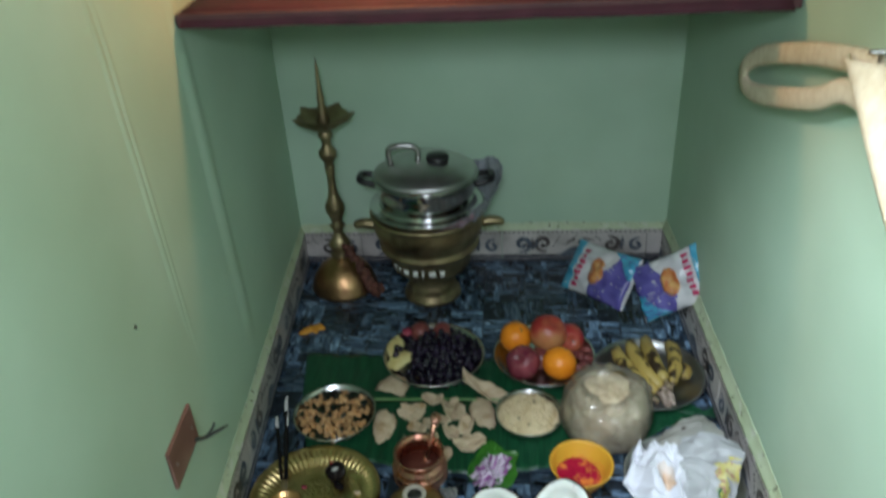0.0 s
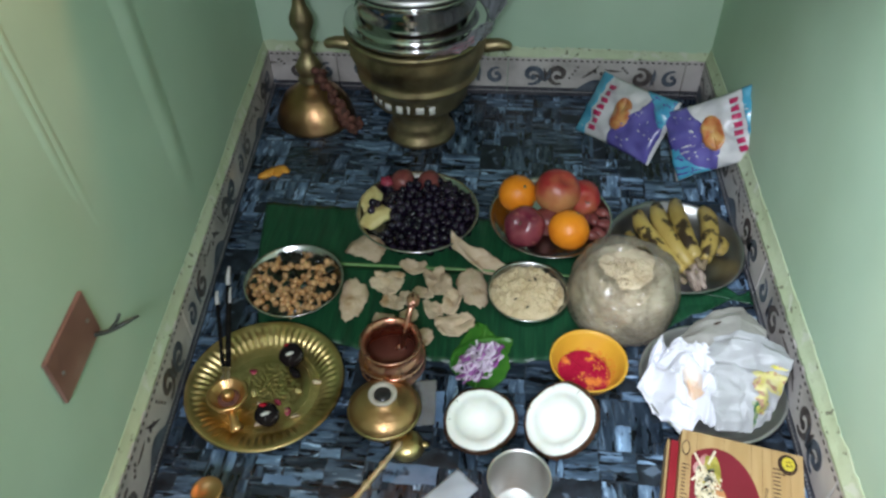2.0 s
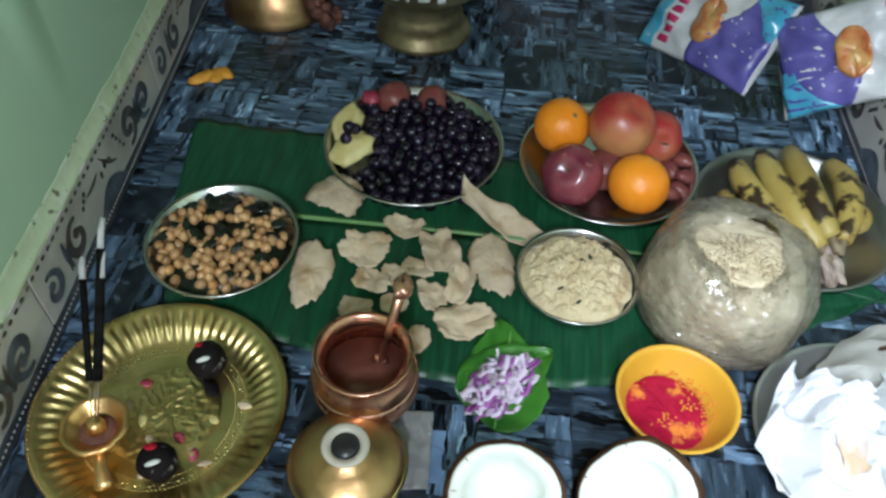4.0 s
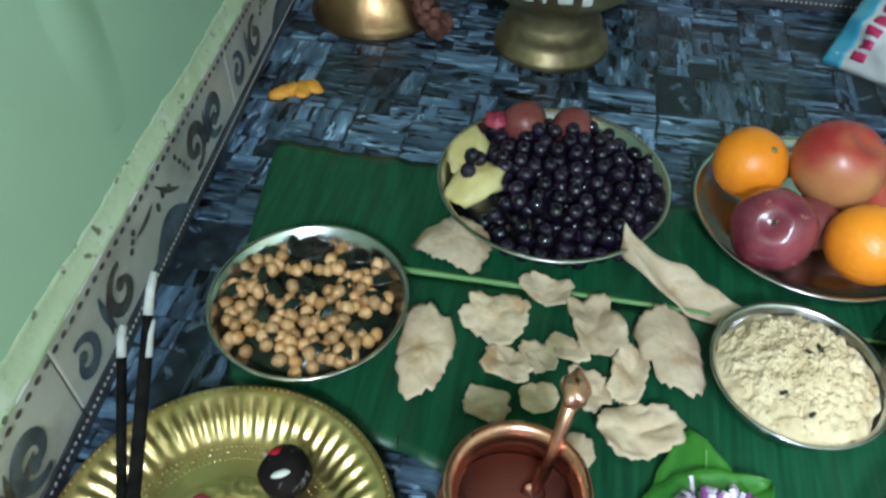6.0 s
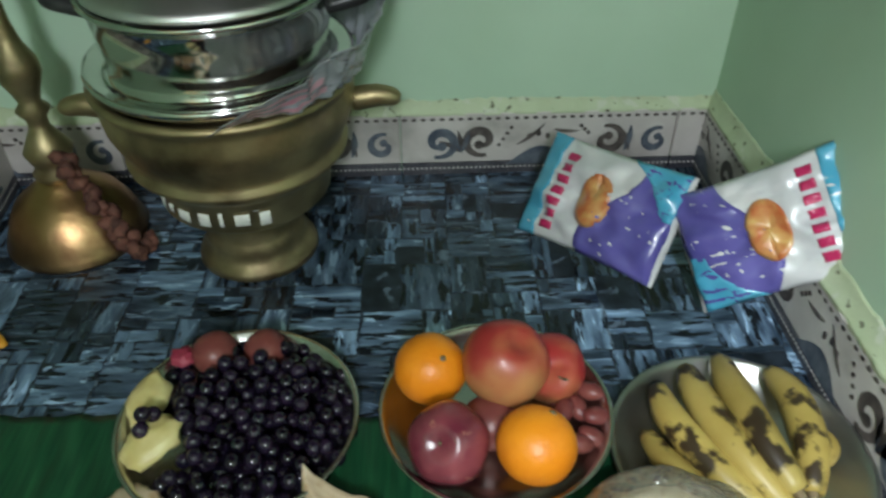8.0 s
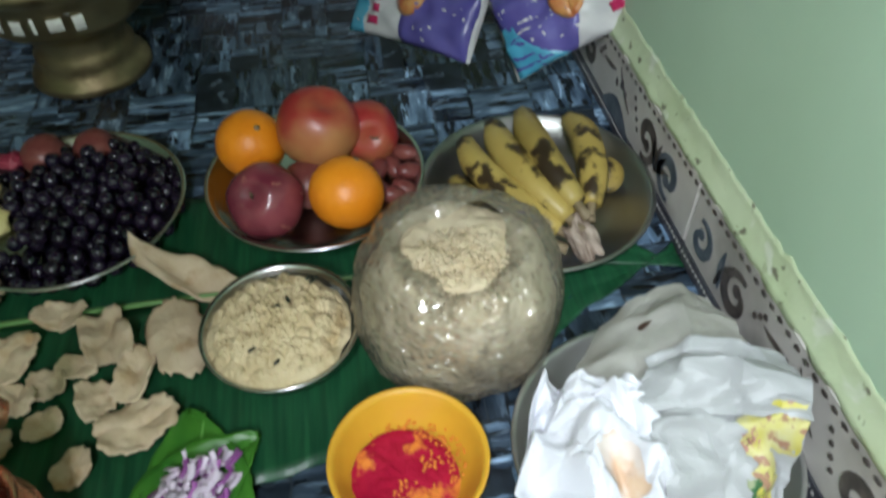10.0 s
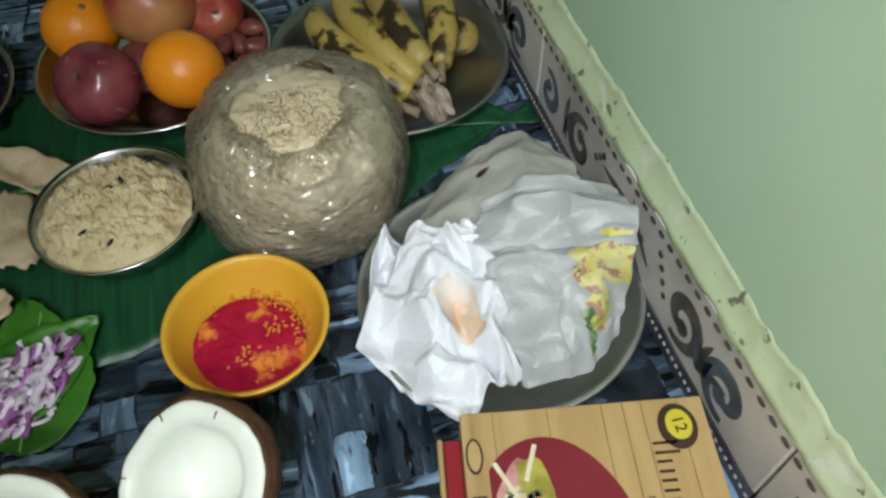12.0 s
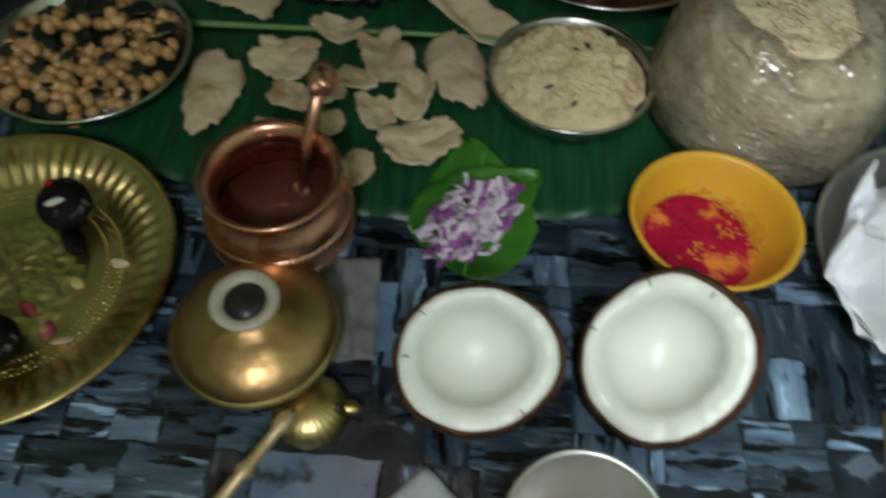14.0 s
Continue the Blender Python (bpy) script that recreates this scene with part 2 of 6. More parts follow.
PAPER = pmat("white_paper", (0.68, 0.68, 0.74), (0.76, 0.76, 0.81), 12, 0.42, bump=1.0, bscale=44)
GREYPAPER = pmat("thin_grey_wrapper", (0.27, 0.26, 0.235), (0.37, 0.36, 0.33), 9, 0.35, bump=1.0, bscale=34, dirt=(0.26, 0.25, 0.22), dscale=14, dlo=0.52, dhi=0.72)
FLAPPAPER = pmat("pale_grey_paper", (0.31, 0.315, 0.325), (0.41, 0.415, 0.425), 8, 0.4, bump=0.5, bscale=22)
SMEAR = pmat("orange_powder_smear", (0.66, 0.47, 0.33), (0.72, 0.64, 0.60), 45, 0.6, lo=0.40, hi=0.60)
PRINTY = pmat("yellow_print", (0.52, 0.46, 0.07), (0.56, 0.53, 0.30), 45, 0.45, dirt=(0.36, 0.20, 0.13), dscale=90, dlo=0.54, dhi=0.58)
PRINTG = pmat("green_print", (0.04, 0.13, 0.05), (0.30, 0.34, 0.20), 110, 0.45, lo=0.45, hi=0.55)
YELLOWP = pmat("yellow_plastic", (0.62, 0.33, 0.025), (0.70, 0.39, 0.035), 9, 0.38, bump=0.05, sss=0.1, dirt=(0.66, 0.34, 0.05), dscale=12)
KUMKUM = pmat("kumkum_powder", (0.33, 0.008, 0.022), (0.44, 0.018, 0.035), 40, 0.9, bump=0.9, bscale=90, spec=0.1)
KUMMIX = pmat("sprinkled_kumkum", (0.31, 0.006, 0.030), (0.41, 0.014, 0.044), 40, 0.9, bump=0.9, bscale=90, spec=0.1, dirt=(0.70, 0.22, 0.04), dscale=30, dlo=0.57, dhi=0.63)
SANDAL = pmat("orange_powder", (0.66, 0.20, 0.03), (0.74, 0.28, 0.06), 40, 0.9, bump=0.9, bscale=90, spec=0.1)
COCOMEAT = pmat("coconut_flesh", (0.74, 0.76, 0.70), (0.81, 0.82, 0.77), 14, 0.3, bump=0.06, bscale=25, sss=0.12)
HUSK = pmat("coconut_shell", (0.045, 0.022, 0.012), (0.13, 0.065, 0.035), 40, 0.8, bump=1.0, bscale=90, stretch=(1, 1, 4), spec=0.2)
ONIONV = pmat("onion_purple", (0.26, 0.06, 0.28), (0.42, 0.16, 0.44), 40, 0.3, obj=0.25)
ONIONW = pmat("onion_white", (0.62, 0.50, 0.64), (0.76, 0.68, 0.78), 40, 0.3)
SACHET = pmat("white_sachet", (0.42, 0.46, 0.52), (0.52, 0.56, 0.62), 12, 0.3, bump=0.3, bscale=30)
KRAFT = pmat("kraft_board", (0.40, 0.26, 0.105), (0.48, 0.33, 0.15), 6, 0.5, stretch=(9, 1, 1), bump=0.05, dirt=(0.33, 0.2, 0.08), dscale=5)
MAROON = pmat("maroon_print", (0.17, 0.012, 0.022), (0.20, 0.018, 0.03), 12, 0.42)
BOXRED = pmat("red_tray_board", (0.25, 0.013, 0.022), (0.31, 0.02, 0.03), 12, 0.45)
CREAMINK = pmat("cream_photo_print", (0.50, 0.42, 0.24), (0.72, 0.66, 0.50), 90, 0.45, dirt=(0.20, 0.17, 0.11), dscale=230, dlo=0.54, dhi=0.62)
OLIVEINK = pmat("olive_photo_print", (0.22, 0.20, 0.03), (0.42, 0.36, 0.07), 70, 0.45)
PINKINK = pmat("pink_photo_print", (0.44, 0.20, 0.19), (0.58, 0.32, 0.30), 70, 0.45, dirt=(0.2, 0.03, 0.04), dscale=60)
BRIGHTINK = pmat("pale_photo_print", (0.62, 0.54, 0.36), (0.74, 0.68, 0.54), 60, 0.45)
RUSTINK = pmat("rust_photo_print", (0.34, 0.12, 0.04), (0.50, 0.24, 0.09), 60, 0.45)
SLATEINK = pmat("slate_photo_print", (0.06, 0.07, 0.06), (0.16, 0.17, 0.14), 60, 0.45)
BROWNINK = pmat("brown_ink", (0.035, 0.016, 0.010), (0.05, 0.025, 0.015), 30, 0.5)
YELLOWINK = pmat("yellow_ink", (0.55, 0.45, 0.03), (0.6, 0.5, 0.05), 30, 0.5)
WHITEINK = pmat("white_paint_mark", (0.60, 0.60, 0.56), (0.70, 0.70, 0.66), 60, 0.5)
PKWHITE = pmat("packet_white", (0.52, 0.52, 0.54), (0.66, 0.64, 0.63), 14, 0.25, bump=0.4, bscale=25, coat=0.4)
PKBLUE = pmat("packet_sky_blue", (0.06, 0.30, 0.46), (0.12, 0.40, 0.56), 14, 0.25, bump=0.4, bscale=25, coat=0.4)
PKPURPLE = pmat("packet_violet", (0.07, 0.06, 0.26), (0.14, 0.12, 0.38), 12, 0.25, bump=0.5, bscale=25, coat=0.4)
PKFOOD = pmat("packet_food_print", (0.48, 0.12, 0.04), (0.60, 0.36, 0.12), 45, 0.3, coat=0.4)
PKPINK = pmat("bag_pink_print", (0.52, 0.20, 0.28), (0.62, 0.34, 0.40), 40, 0.35, alpha=0.75)
PKRED = pmat("packet_red_print", (0.45, 0.02, 0.10), (0.5, 0.03, 0.12), 30, 0.3, coat=0.4)
PETAL = pmat("marigold_petal", (0.66, 0.28, 0.02), (0.76, 0.38, 0.05), 40, 0.6, bump=0.4)
PINKPETAL = pmat("red_petal", (0.26, 0.02, 0.05), (0.36, 0.06, 0.09), 40, 0.5)
DRIED = pmat("dried_flower_brown", (0.07, 0.028, 0.020), (0.15, 0.06, 0.04), 60, 0.8, bump=0.6, bscale=90, obj=0.3)
STICK = pmat("incense_black", (0.005, 0.005, 0.005), (0.012, 0.011, 0.010), 90, 0.95, bump=0.5, bscale=200, spec=0.05)
ASH = pmat("incense_ash", (0.40, 0.39, 0.38), (0.52, 0.51, 0.5), 90, 0.95, bump=0.5, bscale=200)
NUT = pmat("dark_nut", (0.005, 0.004, 0.005), (0.014, 0.010, 0.010), 40, 0.75, bump=0.8, bscale=70, spec=0.15, fleck=(0.16, 0.16, 0.15), fscale=90, flo=0.66, fhi=0.69)
BROWNPLATE = pmat("brown_cover_plate", (0.17, 0.085, 0.062), (0.24, 0.13, 0.10), 12, 0.4, dirt=(0.30, 0.2, 0.15), dscale=7)
CABLE = pmat("cable_black", (0.02, 0.025, 0.02), (0.05, 0.055, 0.045), 30, 0.5)
STRAP = pmat("cream_cotton_strap", (0.62, 0.53, 0.35), (0.72, 0.64, 0.46), 60, 0.85, bump=0.7, bscale=200)
SHELFWOOD = pmat("shelf_board", (0.05, 0.02, 0.022), (0.09, 0.035, 0.035), 12, 0.6, stretch=(1, 8, 1), bump=0.2)
CLOTHRED = pmat("maroon_cloth", (0.035, 0.006, 0.012), (0.06, 0.012, 0.022), 20, 0.8, bump=0.4, bscale=120)


# ---- mesh helpers ----
def part(name, bm, material, parent=None, label="", smooth=True):
    me = bpy.data.meshes.new(name)
    bm.to_mesh(me)
    bm.free()
    me.materials.append(material)
    if smooth:
        me.shade_smooth()
    ob = new(name, me)
    if parent:
        ob.parent = parent
    return tagged(ob, label)


def thing(name, m, label, category, group=""):
    ob = new(name)
    ob.empty_display_size = 0.02
    ob.matrix_basis = m
    return tagged(ob, label, category, group)


def shared(name, me, m, parent):
    ob = new(name, me)
    ob.parent = parent
    ob.matrix_basis = m
    return ob


def mesh_of(bm, name, material, smooth=True):
    me = bpy.data.meshes.new(name)
    bm.to_mesh(me)
    bm.free()
    me.materials.append(material)
    if smooth:
        me.shade_smooth()
    return me


def lathe(profile, segs=48, wave=None):
    """Turn (r, z) pairs round z. wave(i, angle, r, z) may return a changed (r, z)."""
    bm = bmesh.new()
    rings = []
    for i, (r, z) in enumerate(profile):
        if r < 1e-5:
            rings.append([bm.verts.new((0, 0, z))])
            continue
        ring = []
        for k in range(segs):
            a = 2 * math.pi * k / segs
            rr, zz = wave(i, a, r, z) if wave else (r, z)
            ring.append(bm.verts.new((rr * math.cos(a), rr * math.sin(a), zz)))
        rings.append(ring)
    for a, b in zip(rings, rings[1:]):
        for k in range(segs):
            j = (k + 1) % segs
            if len(a) == 1 and len(b) > 1:
                bm.faces.new((a[0], b[k], b[j]))
            elif len(b) == 1 and len(a) > 1:
                bm.faces.new((a[k], a[j], b[0]))
            elif len(a) > 1:
                bm.faces.new((a[k], a[j], b[j], b[k]))
    bmesh.ops.recalc_face_normals(bm, faces=bm.faces)
    return bm


def ball(r, sub=2, squash=(1, 1, 1), rough=0.0, freq=30.0, seed=0.0):
    bm = bmesh.new()
    bmesh.ops.create_icosphere(bm, subdivisions=sub, radius=1)
    for v in bm.verts:
        k = 1 + rough * noise.noise(v.co * freq * r + Vector((seed, seed * 2, 3)))
        v.co = Vector((v.co.x * squash[0], v.co.y * squash[1], v.co.z * squash[2])) * r * k
    return bm


def box(x0, y0, z0, x1, y1, z1, bevel=0.0, segs=2):
    bm = bmesh.new()
    bmesh.ops.create_cube(bm, size=1)
    for v in bm.verts:
        v.co = Vector(((v.co.x + 0.5) * (x1 - x0) + x0, (v.co.y + 0.5) * (y1 - y0) + y0, (v.co.z + 0.5) * (z1 - z0) + z0))
    if bevel:
        bmesh.ops.bevel(bm, geom=bm.edges[:], offset=bevel, segments=segs, affect="EDGES", profile=0.5)
    return bm


def prism(points, z0, z1, bevel=0.0):
    """An upright block over a flat outline."""
    bm = bmesh.new()
    low = [bm.verts.new((x, y, z0)) for x, y in points]
    high = [bm.verts.new((x, y, z1)) for x, y in points]
    n = len(points)
    bm.faces.new(low[::-1])
    bm.faces.new(high)
    for i in range(n):
        bm.faces.new((low[i], low[(i + 1) % n], high[(i + 1) % n], high[i]))
    bmesh.ops.recalc_face_normals(bm, faces=bm.faces)
    if bevel:
        bmesh.ops.bevel(bm, geom=bm.edges[:], offset=bevel, segments=2, affect="EDGES", profile=0.5)
    return bm


def tube(points, radii, segs=10, caps=True):
    """A round tube along points."""
    bm = bmesh.new()
    pts = [Vector(p) for p in points]
    if not isinstance(radii, (list, tuple)):
        radii = [radii] * len(pts)
    rings, side = [], None
    for i, p in enumerate(pts):
        d = (pts[min(i + 1, len(pts) - 1)] - pts[max(i - 1, 0)]).normalized()
        if side is None:
            side = d.orthogonal().normalized()
        side = (side - d * side.dot(d)).normalized()
        up = d.cross(side)
        rings.append([bm.verts.new(p + (side * math.cos(a) + up * math.sin(a)) * radii[i]) for a in (2 * math.pi * k / segs for k in range(segs))])
    for a, b in zip(rings, rings[1:]):
        for k in range(segs):
            bm.faces.new((a[k], a[(k + 1) % segs], b[(k + 1) % segs], b[k]))
    if caps:
        bm.faces.new(rings[0][::-1])
        bm.faces.new(rings[-1])
    bmesh.ops.recalc_face_normals(bm, faces=bm.faces)
    return bm


def spline(points, n):
    """n points along a smooth line through the given ones."""
    P = [Vector(p) for p in points]
    out = []
    for k in range(n):
        u = k / (n - 1) * (len(P) - 1)
        i = min(int(u), len(P) - 2)
        f = u - i
        a, b, c, d = P[max(i - 1, 0)], P[i], P[i + 1], P[min(i + 2, len(P) - 1)]
        out.append(0.5 * (2 * b + (c - a) * f + (2 * a - 5 * b + 4 * c - d) * f * f + (3 * b - a - 3 * c + d) * f ** 3))
    return out


def sheet(nx, ny, fn, thick=0.0006, jitter=0.0):
    """A thin sheet over u, v in 0..1, fn(u, v) -> place, with thickness. jitter: uneven facets, for crumpled paper."""
    bm = bmesh.new()
    rng = random.Random(nx * 100 + ny)

    def at(k, n):
        return (k + (rng.uniform(-jitter, jitter) if 0 < k < n else 0)) / n
    g = [[bm.verts.new(fn(at(i, nx), at(j, ny))) for j in range(ny + 1)] for i in range(nx + 1)]
    for i in range(nx):
        for j in range(ny):
            bm.faces.new((g[i][j], g[i + 1][j], g[i + 1][j + 1], g[i][j + 1]))
    if jitter:
        bmesh.ops.triangulate(bm, faces=bm.faces[:])
    bmesh.ops.recalc_face_normals(bm, faces=bm.faces)
    if thick:
        bmesh.ops.solidify(bm, geom=bm.faces[:], thickness=thick)
    return bm


def flat(points, h=0.0006):
    """A thin flat print or cut-out over an outline, in the xy plane."""
    return prism(points, 0.0, h)


def ellipse(cx, cy, rx, ry, n=32, a0=0.0, a1=360.0):
    return [(cx + rx * math.cos(radians(a0 + (a1 - a0) * k / n)), cy + ry * math.sin(radians(a0 + (a1 - a0) * k / n))) for k in range(n + (a1 - a0 < 360))]


def ribbon(points, widths):
    """Outline of a stroke of changing width along flat points."""
    left, right = [], []
    for i, (x, y) in enumerate(points):
        xa, ya = points[max(i - 1, 0)]
        xb, yb = points[min(i + 1, len(points) - 1)]
        d = math.hypot(xb - xa, yb - ya) or 1
        nx, ny, w = -(yb - ya) / d, (xb - xa) / d, widths[i] / 2
        left.append((x + nx * w, y + ny * w))
        right.append((x - nx * w, y - ny * w))
    return left, right


def ribbon_into(bm, points, widths, h=0.0005):
    left, right = ribbon(points, widths)
    a = [bm.verts.new((x, y, h)) for x, y in left]
    b = [bm.verts.new((x, y, h)) for x, y in right]
    c = [bm.verts.new((x, y, 0)) for x, y in left]
    d = [bm.verts.new((x, y, 0)) for x, y in right]
    for i in range(len(points) - 1):
        bm.faces.new((b[i], b[i + 1], a[i + 1], a[i]))
        bm.faces.new((a[i], a[i + 1], c[i + 1], c[i]))
        bm.faces.new((d[i], d[i + 1], b[i + 1], b[i]))


def disc_into(bm, cx, cy, r, h=0.0006, n=8, ry=None):
    vs = [bm.verts.new((cx + r * math.cos(2 * math.pi * k / n), cy + (ry or r) * math.sin(2 * math.pi * k / n), h)) for k in range(n)]
    lo = [bm.verts.new((v.co.x, v.co.y, 0)) for v in vs]
    bm.faces.new(vs)
    for k in range(n):
        bm.faces.new((lo[k], lo[(k + 1) % n], vs[(k + 1) % n], vs[k]))


# ---- setting: niche, and an unseen room added behind it ----
BL, BR = Vector((-0.246, 2.10)), Vector((0.826, 2.118))      # back corners
FL, FR = Vector((-0.048, 0.0)), Vector((0.862, 0.0))         # mouth of the niche
HC = 2.45
floor = part("floor", prism([(-0.9, -1.7), (1.7, -1.7), (1.7, 0.0), (1.7, 2.3), (-0.9, 2.3)], -0.12, 0.0), FLOORDARK, smooth=False)
tagged(floor, "dark blue-grey glazed floor tiles with a printed slate pattern", "floor", kind="structure")


def wall(name, pts, label, material=GREEN, z0=0.0, z1=HC):
    ob = part(name, prism(pts, z0, z1), material, smooth=False)
    return tagged(ob, label, "wall", kind="structure")


wall("wall_left", [(BL.x, BL.y), (FL.x, FL.y), (FL.x - 0.12, FL.y), (BL.x - 0.12, BL.y)], "pale green painted plaster wall with faint vertical ridges")
wall("wall_right", [(FR.x, FR.y), (BR.x, BR.y), (BR.x + 0.12, BR.y), (FR.x + 0.12, FR.y)], "pale green painted plaster wall with flaking lower edge")
wall("wall_back", [(BL.x - 0.12, BL.y), (BR.x + 0.12, BR.y), (BR.x + 0.12, BR.y + 0.1), (BL.x - 0.12, BL.y + 0.1)], "pale green painted plaster back wall of the niche")
# Unseen walls and ceiling, added to enclose the space and bounce its light.
wall("wall_front_1", [(-0.85, -0.004), (FL.x - 0.122, -0.004), (FL.x - 0.122, 0.1), (-0.85, 0.1)], "unseen plain wall added beside the niche", WHITEW)
wall("wall_front_2", [(FR.x + 0.122, -0.004), (1.65, -0.004), (1.65, 0.1), (FR.x + 0.122, 0.1)], "unseen plain wall added beside the niche", WHITEW)
wall("wall_room_1", [(-0.9, -1.65), (-0.85, -1.65), (-0.85, 0.1), (-0.9, 0.1)], "unseen plain wall added to close the room", WHITEW)
wall("wall_room_2", [(1.65, -1.65), (1.7, -1.65), (1.7, 0.1), (1.65, 0.1)], "unseen plain wall added to close the room", WHITEW)
wall("wall_room_3", [(-0.9, -1.7), (1.7, -1.7), (1.7, -1.65), (-0.9, -1.65)], "unseen plain wall added to close the room", WHITEW)
tagged(part("ceiling", box(-0.9, -1.7, HC, 1.7, 2.3, HC + 0.1), WHITEW, smooth=False), "unseen plain ceiling added to close the room", "ceiling", kind="structure")

LDIR = (FL - BL).normalized()
RDIR = (FR - BR).normalized()
BDIR = (BR - BL).normalized()
LM = Matrix(((LDIR.x, 0, -LDIR.y, BL.x), (LDIR.y, 0, LDIR.x, BL.y), (0, 1, 0, 0), (0, 0, 0, 1)))   # u along wall, v up, w into room
RM = Matrix(((-RDIR.x, 0, RDIR.y, FR.x), (-RDIR.y, 0, -RDIR.x, FR.y), (0, 1, 0, 0), (0, 0, 0, 1)))
BM = Matrix(((BDIR.x, 0, BDIR.y, BL.x), (BDIR.y, 0, -BDIR.x, BL.y), (0, 1, 0, 0), (0, 0, 0, 1)))
LLEN, RLEN, BLEN = (FL - BL).length, (FR - BR).length, (BR - BL).length


def scroll_tile():
    """Meshes of one 0.42 m run of skirting pattern, in u, v, w."""
    ink, blue, white = bmesh.new(), bmesh.new(), bmesh.new()

    def curl(cx, cy, r, start, turn, sign, into, wide=0.010):
        pts, ws = [], []
        for k in range(22):
            f = k / 21
            a = radians(start + sign * turn * f)
            rr = r * (1 - 0.72 * f)
            pts.append((cx + rr * math.cos(a), cy + rr * math.sin(a)))
            ws.append(wide * (0.25 + 1.1 * math.sin(math.pi * min(1, f * 0.9 + 0.08))))
        ribbon_into(into, pts, ws)
        disc_into(into, pts[-1][0], pts[-1][1], wide * 0.7, n=10)

    def leaf(x, y, ang, length, wide, into):
        n = 9
        pts = [(x + length * k / n * math.cos(radians(ang + 14 * k / n)), y + length * k / n * math.sin(radians(ang + 14 * k / n))) for k in range(n + 1)]
        ribbon_into(into, pts, [wide * math.sin(math.pi * (0.06 + 0.92 * k / n)) for k in range(n + 1)])

    curl(0.060, 0.058, 0.027, 250, 400, 1, blue, 0.011)
    curl(0.122, 0.060, 0.027, 290, 400, -1, ink, 0.011)
    for ang in (60, 85, 110, 135):
        leaf(0.092, 0.040, ang, 0.040, 0.008, ink if ang % 2 else blue)
    for k in range(4):
        disc_into(ink, 0.150 + 0.006 * k, 0.052 + 0.010 * k, 0.0030, n=8)
    mound = [(0.160 + 0.110 * k / 14, 0.017 + 0.032 * math.sin(math.pi * k / 14) ** 1.3) for k in range(15)]
    a = [blue.verts.new((x, y, 0.0005)) for x, y in mound]
    b = [blue.verts.new((x, 0.017, 0.0005)) for x, y in mound]
    for i in range(14):
        blue.faces.new((b[i], b[i + 1], a[i + 1], a[i]))
    leaf(0.178, 0.052, 28, 0.055, 0.006, ink)
    leaf(0.232, 0.078, -20, 0.040, 0.006, ink)
    for k in range(3):
        disc_into(ink, 0.196 + 0.014 * k, 0.066 + 0.005 * (k % 2), 0.0038, n=8, ry=0.0055)
    curl(0.318, 0.056, 0.026, 110, 380, -1, ink, 0.010)
    leaf(0.345, 0.036, 70, 0.046, 0.010, blue)
    leaf(0.352, 0.036, 100, 0.046, 0.009, ink)
    curl(0.392, 0.054, 0.022, 70, 360, 1, blue, 0.009)
    for k in range(3):
        disc_into(ink, 0.286 - 0.006 * k, 0.070 + 0.006 * k, 0.0034, n=8)
    for k in range(60):
        disc_into(white, 0.0035 + 0.007 * k, 0.0125, 0.0020, n=6)
    for k in range(30):
        disc_into(ink, 0.007 + 0.014 * k, 0.098, 0.0044, n=6, ry=0.0026)
    return [mesh_of(b, n, m, False) for b, n, m in ((ink, "scroll_ink", SCROLL), (blue, "scroll_leaf", SCROLLBLUE), (white, "bead_row", BEADW))]


RUN = 0.42
SCROLLS = scroll_tile()
SKH, SKT = 0.106, 0.011


def skirting(name, M, length, offset, side):
    """A row of glazed skirting tiles along a wall, each tile a piece with its printed scrolls."""
    base = new(name)
    base.matrix_basis = M
    tagged(base, "cream glazed skirting tiles printed with dark scrolls", "skirting", kind="structure")
    n = math.ceil((length - offset) / RUN)
    for k in range(n):
        u0, u1 = offset + k * RUN, min(offset + (k + 1) * RUN, length)
        if u1 - u0 < 0.02:
            continue
        bm = box(u0 + 0.0008, 0.022, -0.002, u1 - 0.0008, SKH, SKT, 0.0015, 1)
        tile = part("skirting_tile", bm, SKIRT, base, smooth=False)
        part("dark_band", box(u0 + 0.0008, 0.0, -0.002, u1 - 0.0008, 0.0215, SKT + 0.0005, 0.001, 1), SKIRTDARK, base, smooth=False)
        for me in SCROLLS:
            if u1 - u0 < RUN * 0.98:
                bm = bmesh.new()
                bm.from_mesh(me)
                bmesh.ops.bisect_plane(bm, geom=bm.verts[:] + bm.edges[:] + bm.faces[:], plane_co=(u1 - u0, 0, 0), plane_no=(1, 0, 0), clear_outer=True)
                me = mesh_of(bm, me.name, me.materials[0], False)
            shared(me.name.split(".")[0], me, Matrix.Translation((u0, 0.0, SKT + 0.0006)), tile)
    return base


skirting("skirting_back", BM, BLEN, -0.24, 1)
skirting("skirting_left", LM, LLEN, 0.012, 1)
skirting("skirting_right", RM, RLEN - 0.012, 0.19, -1)


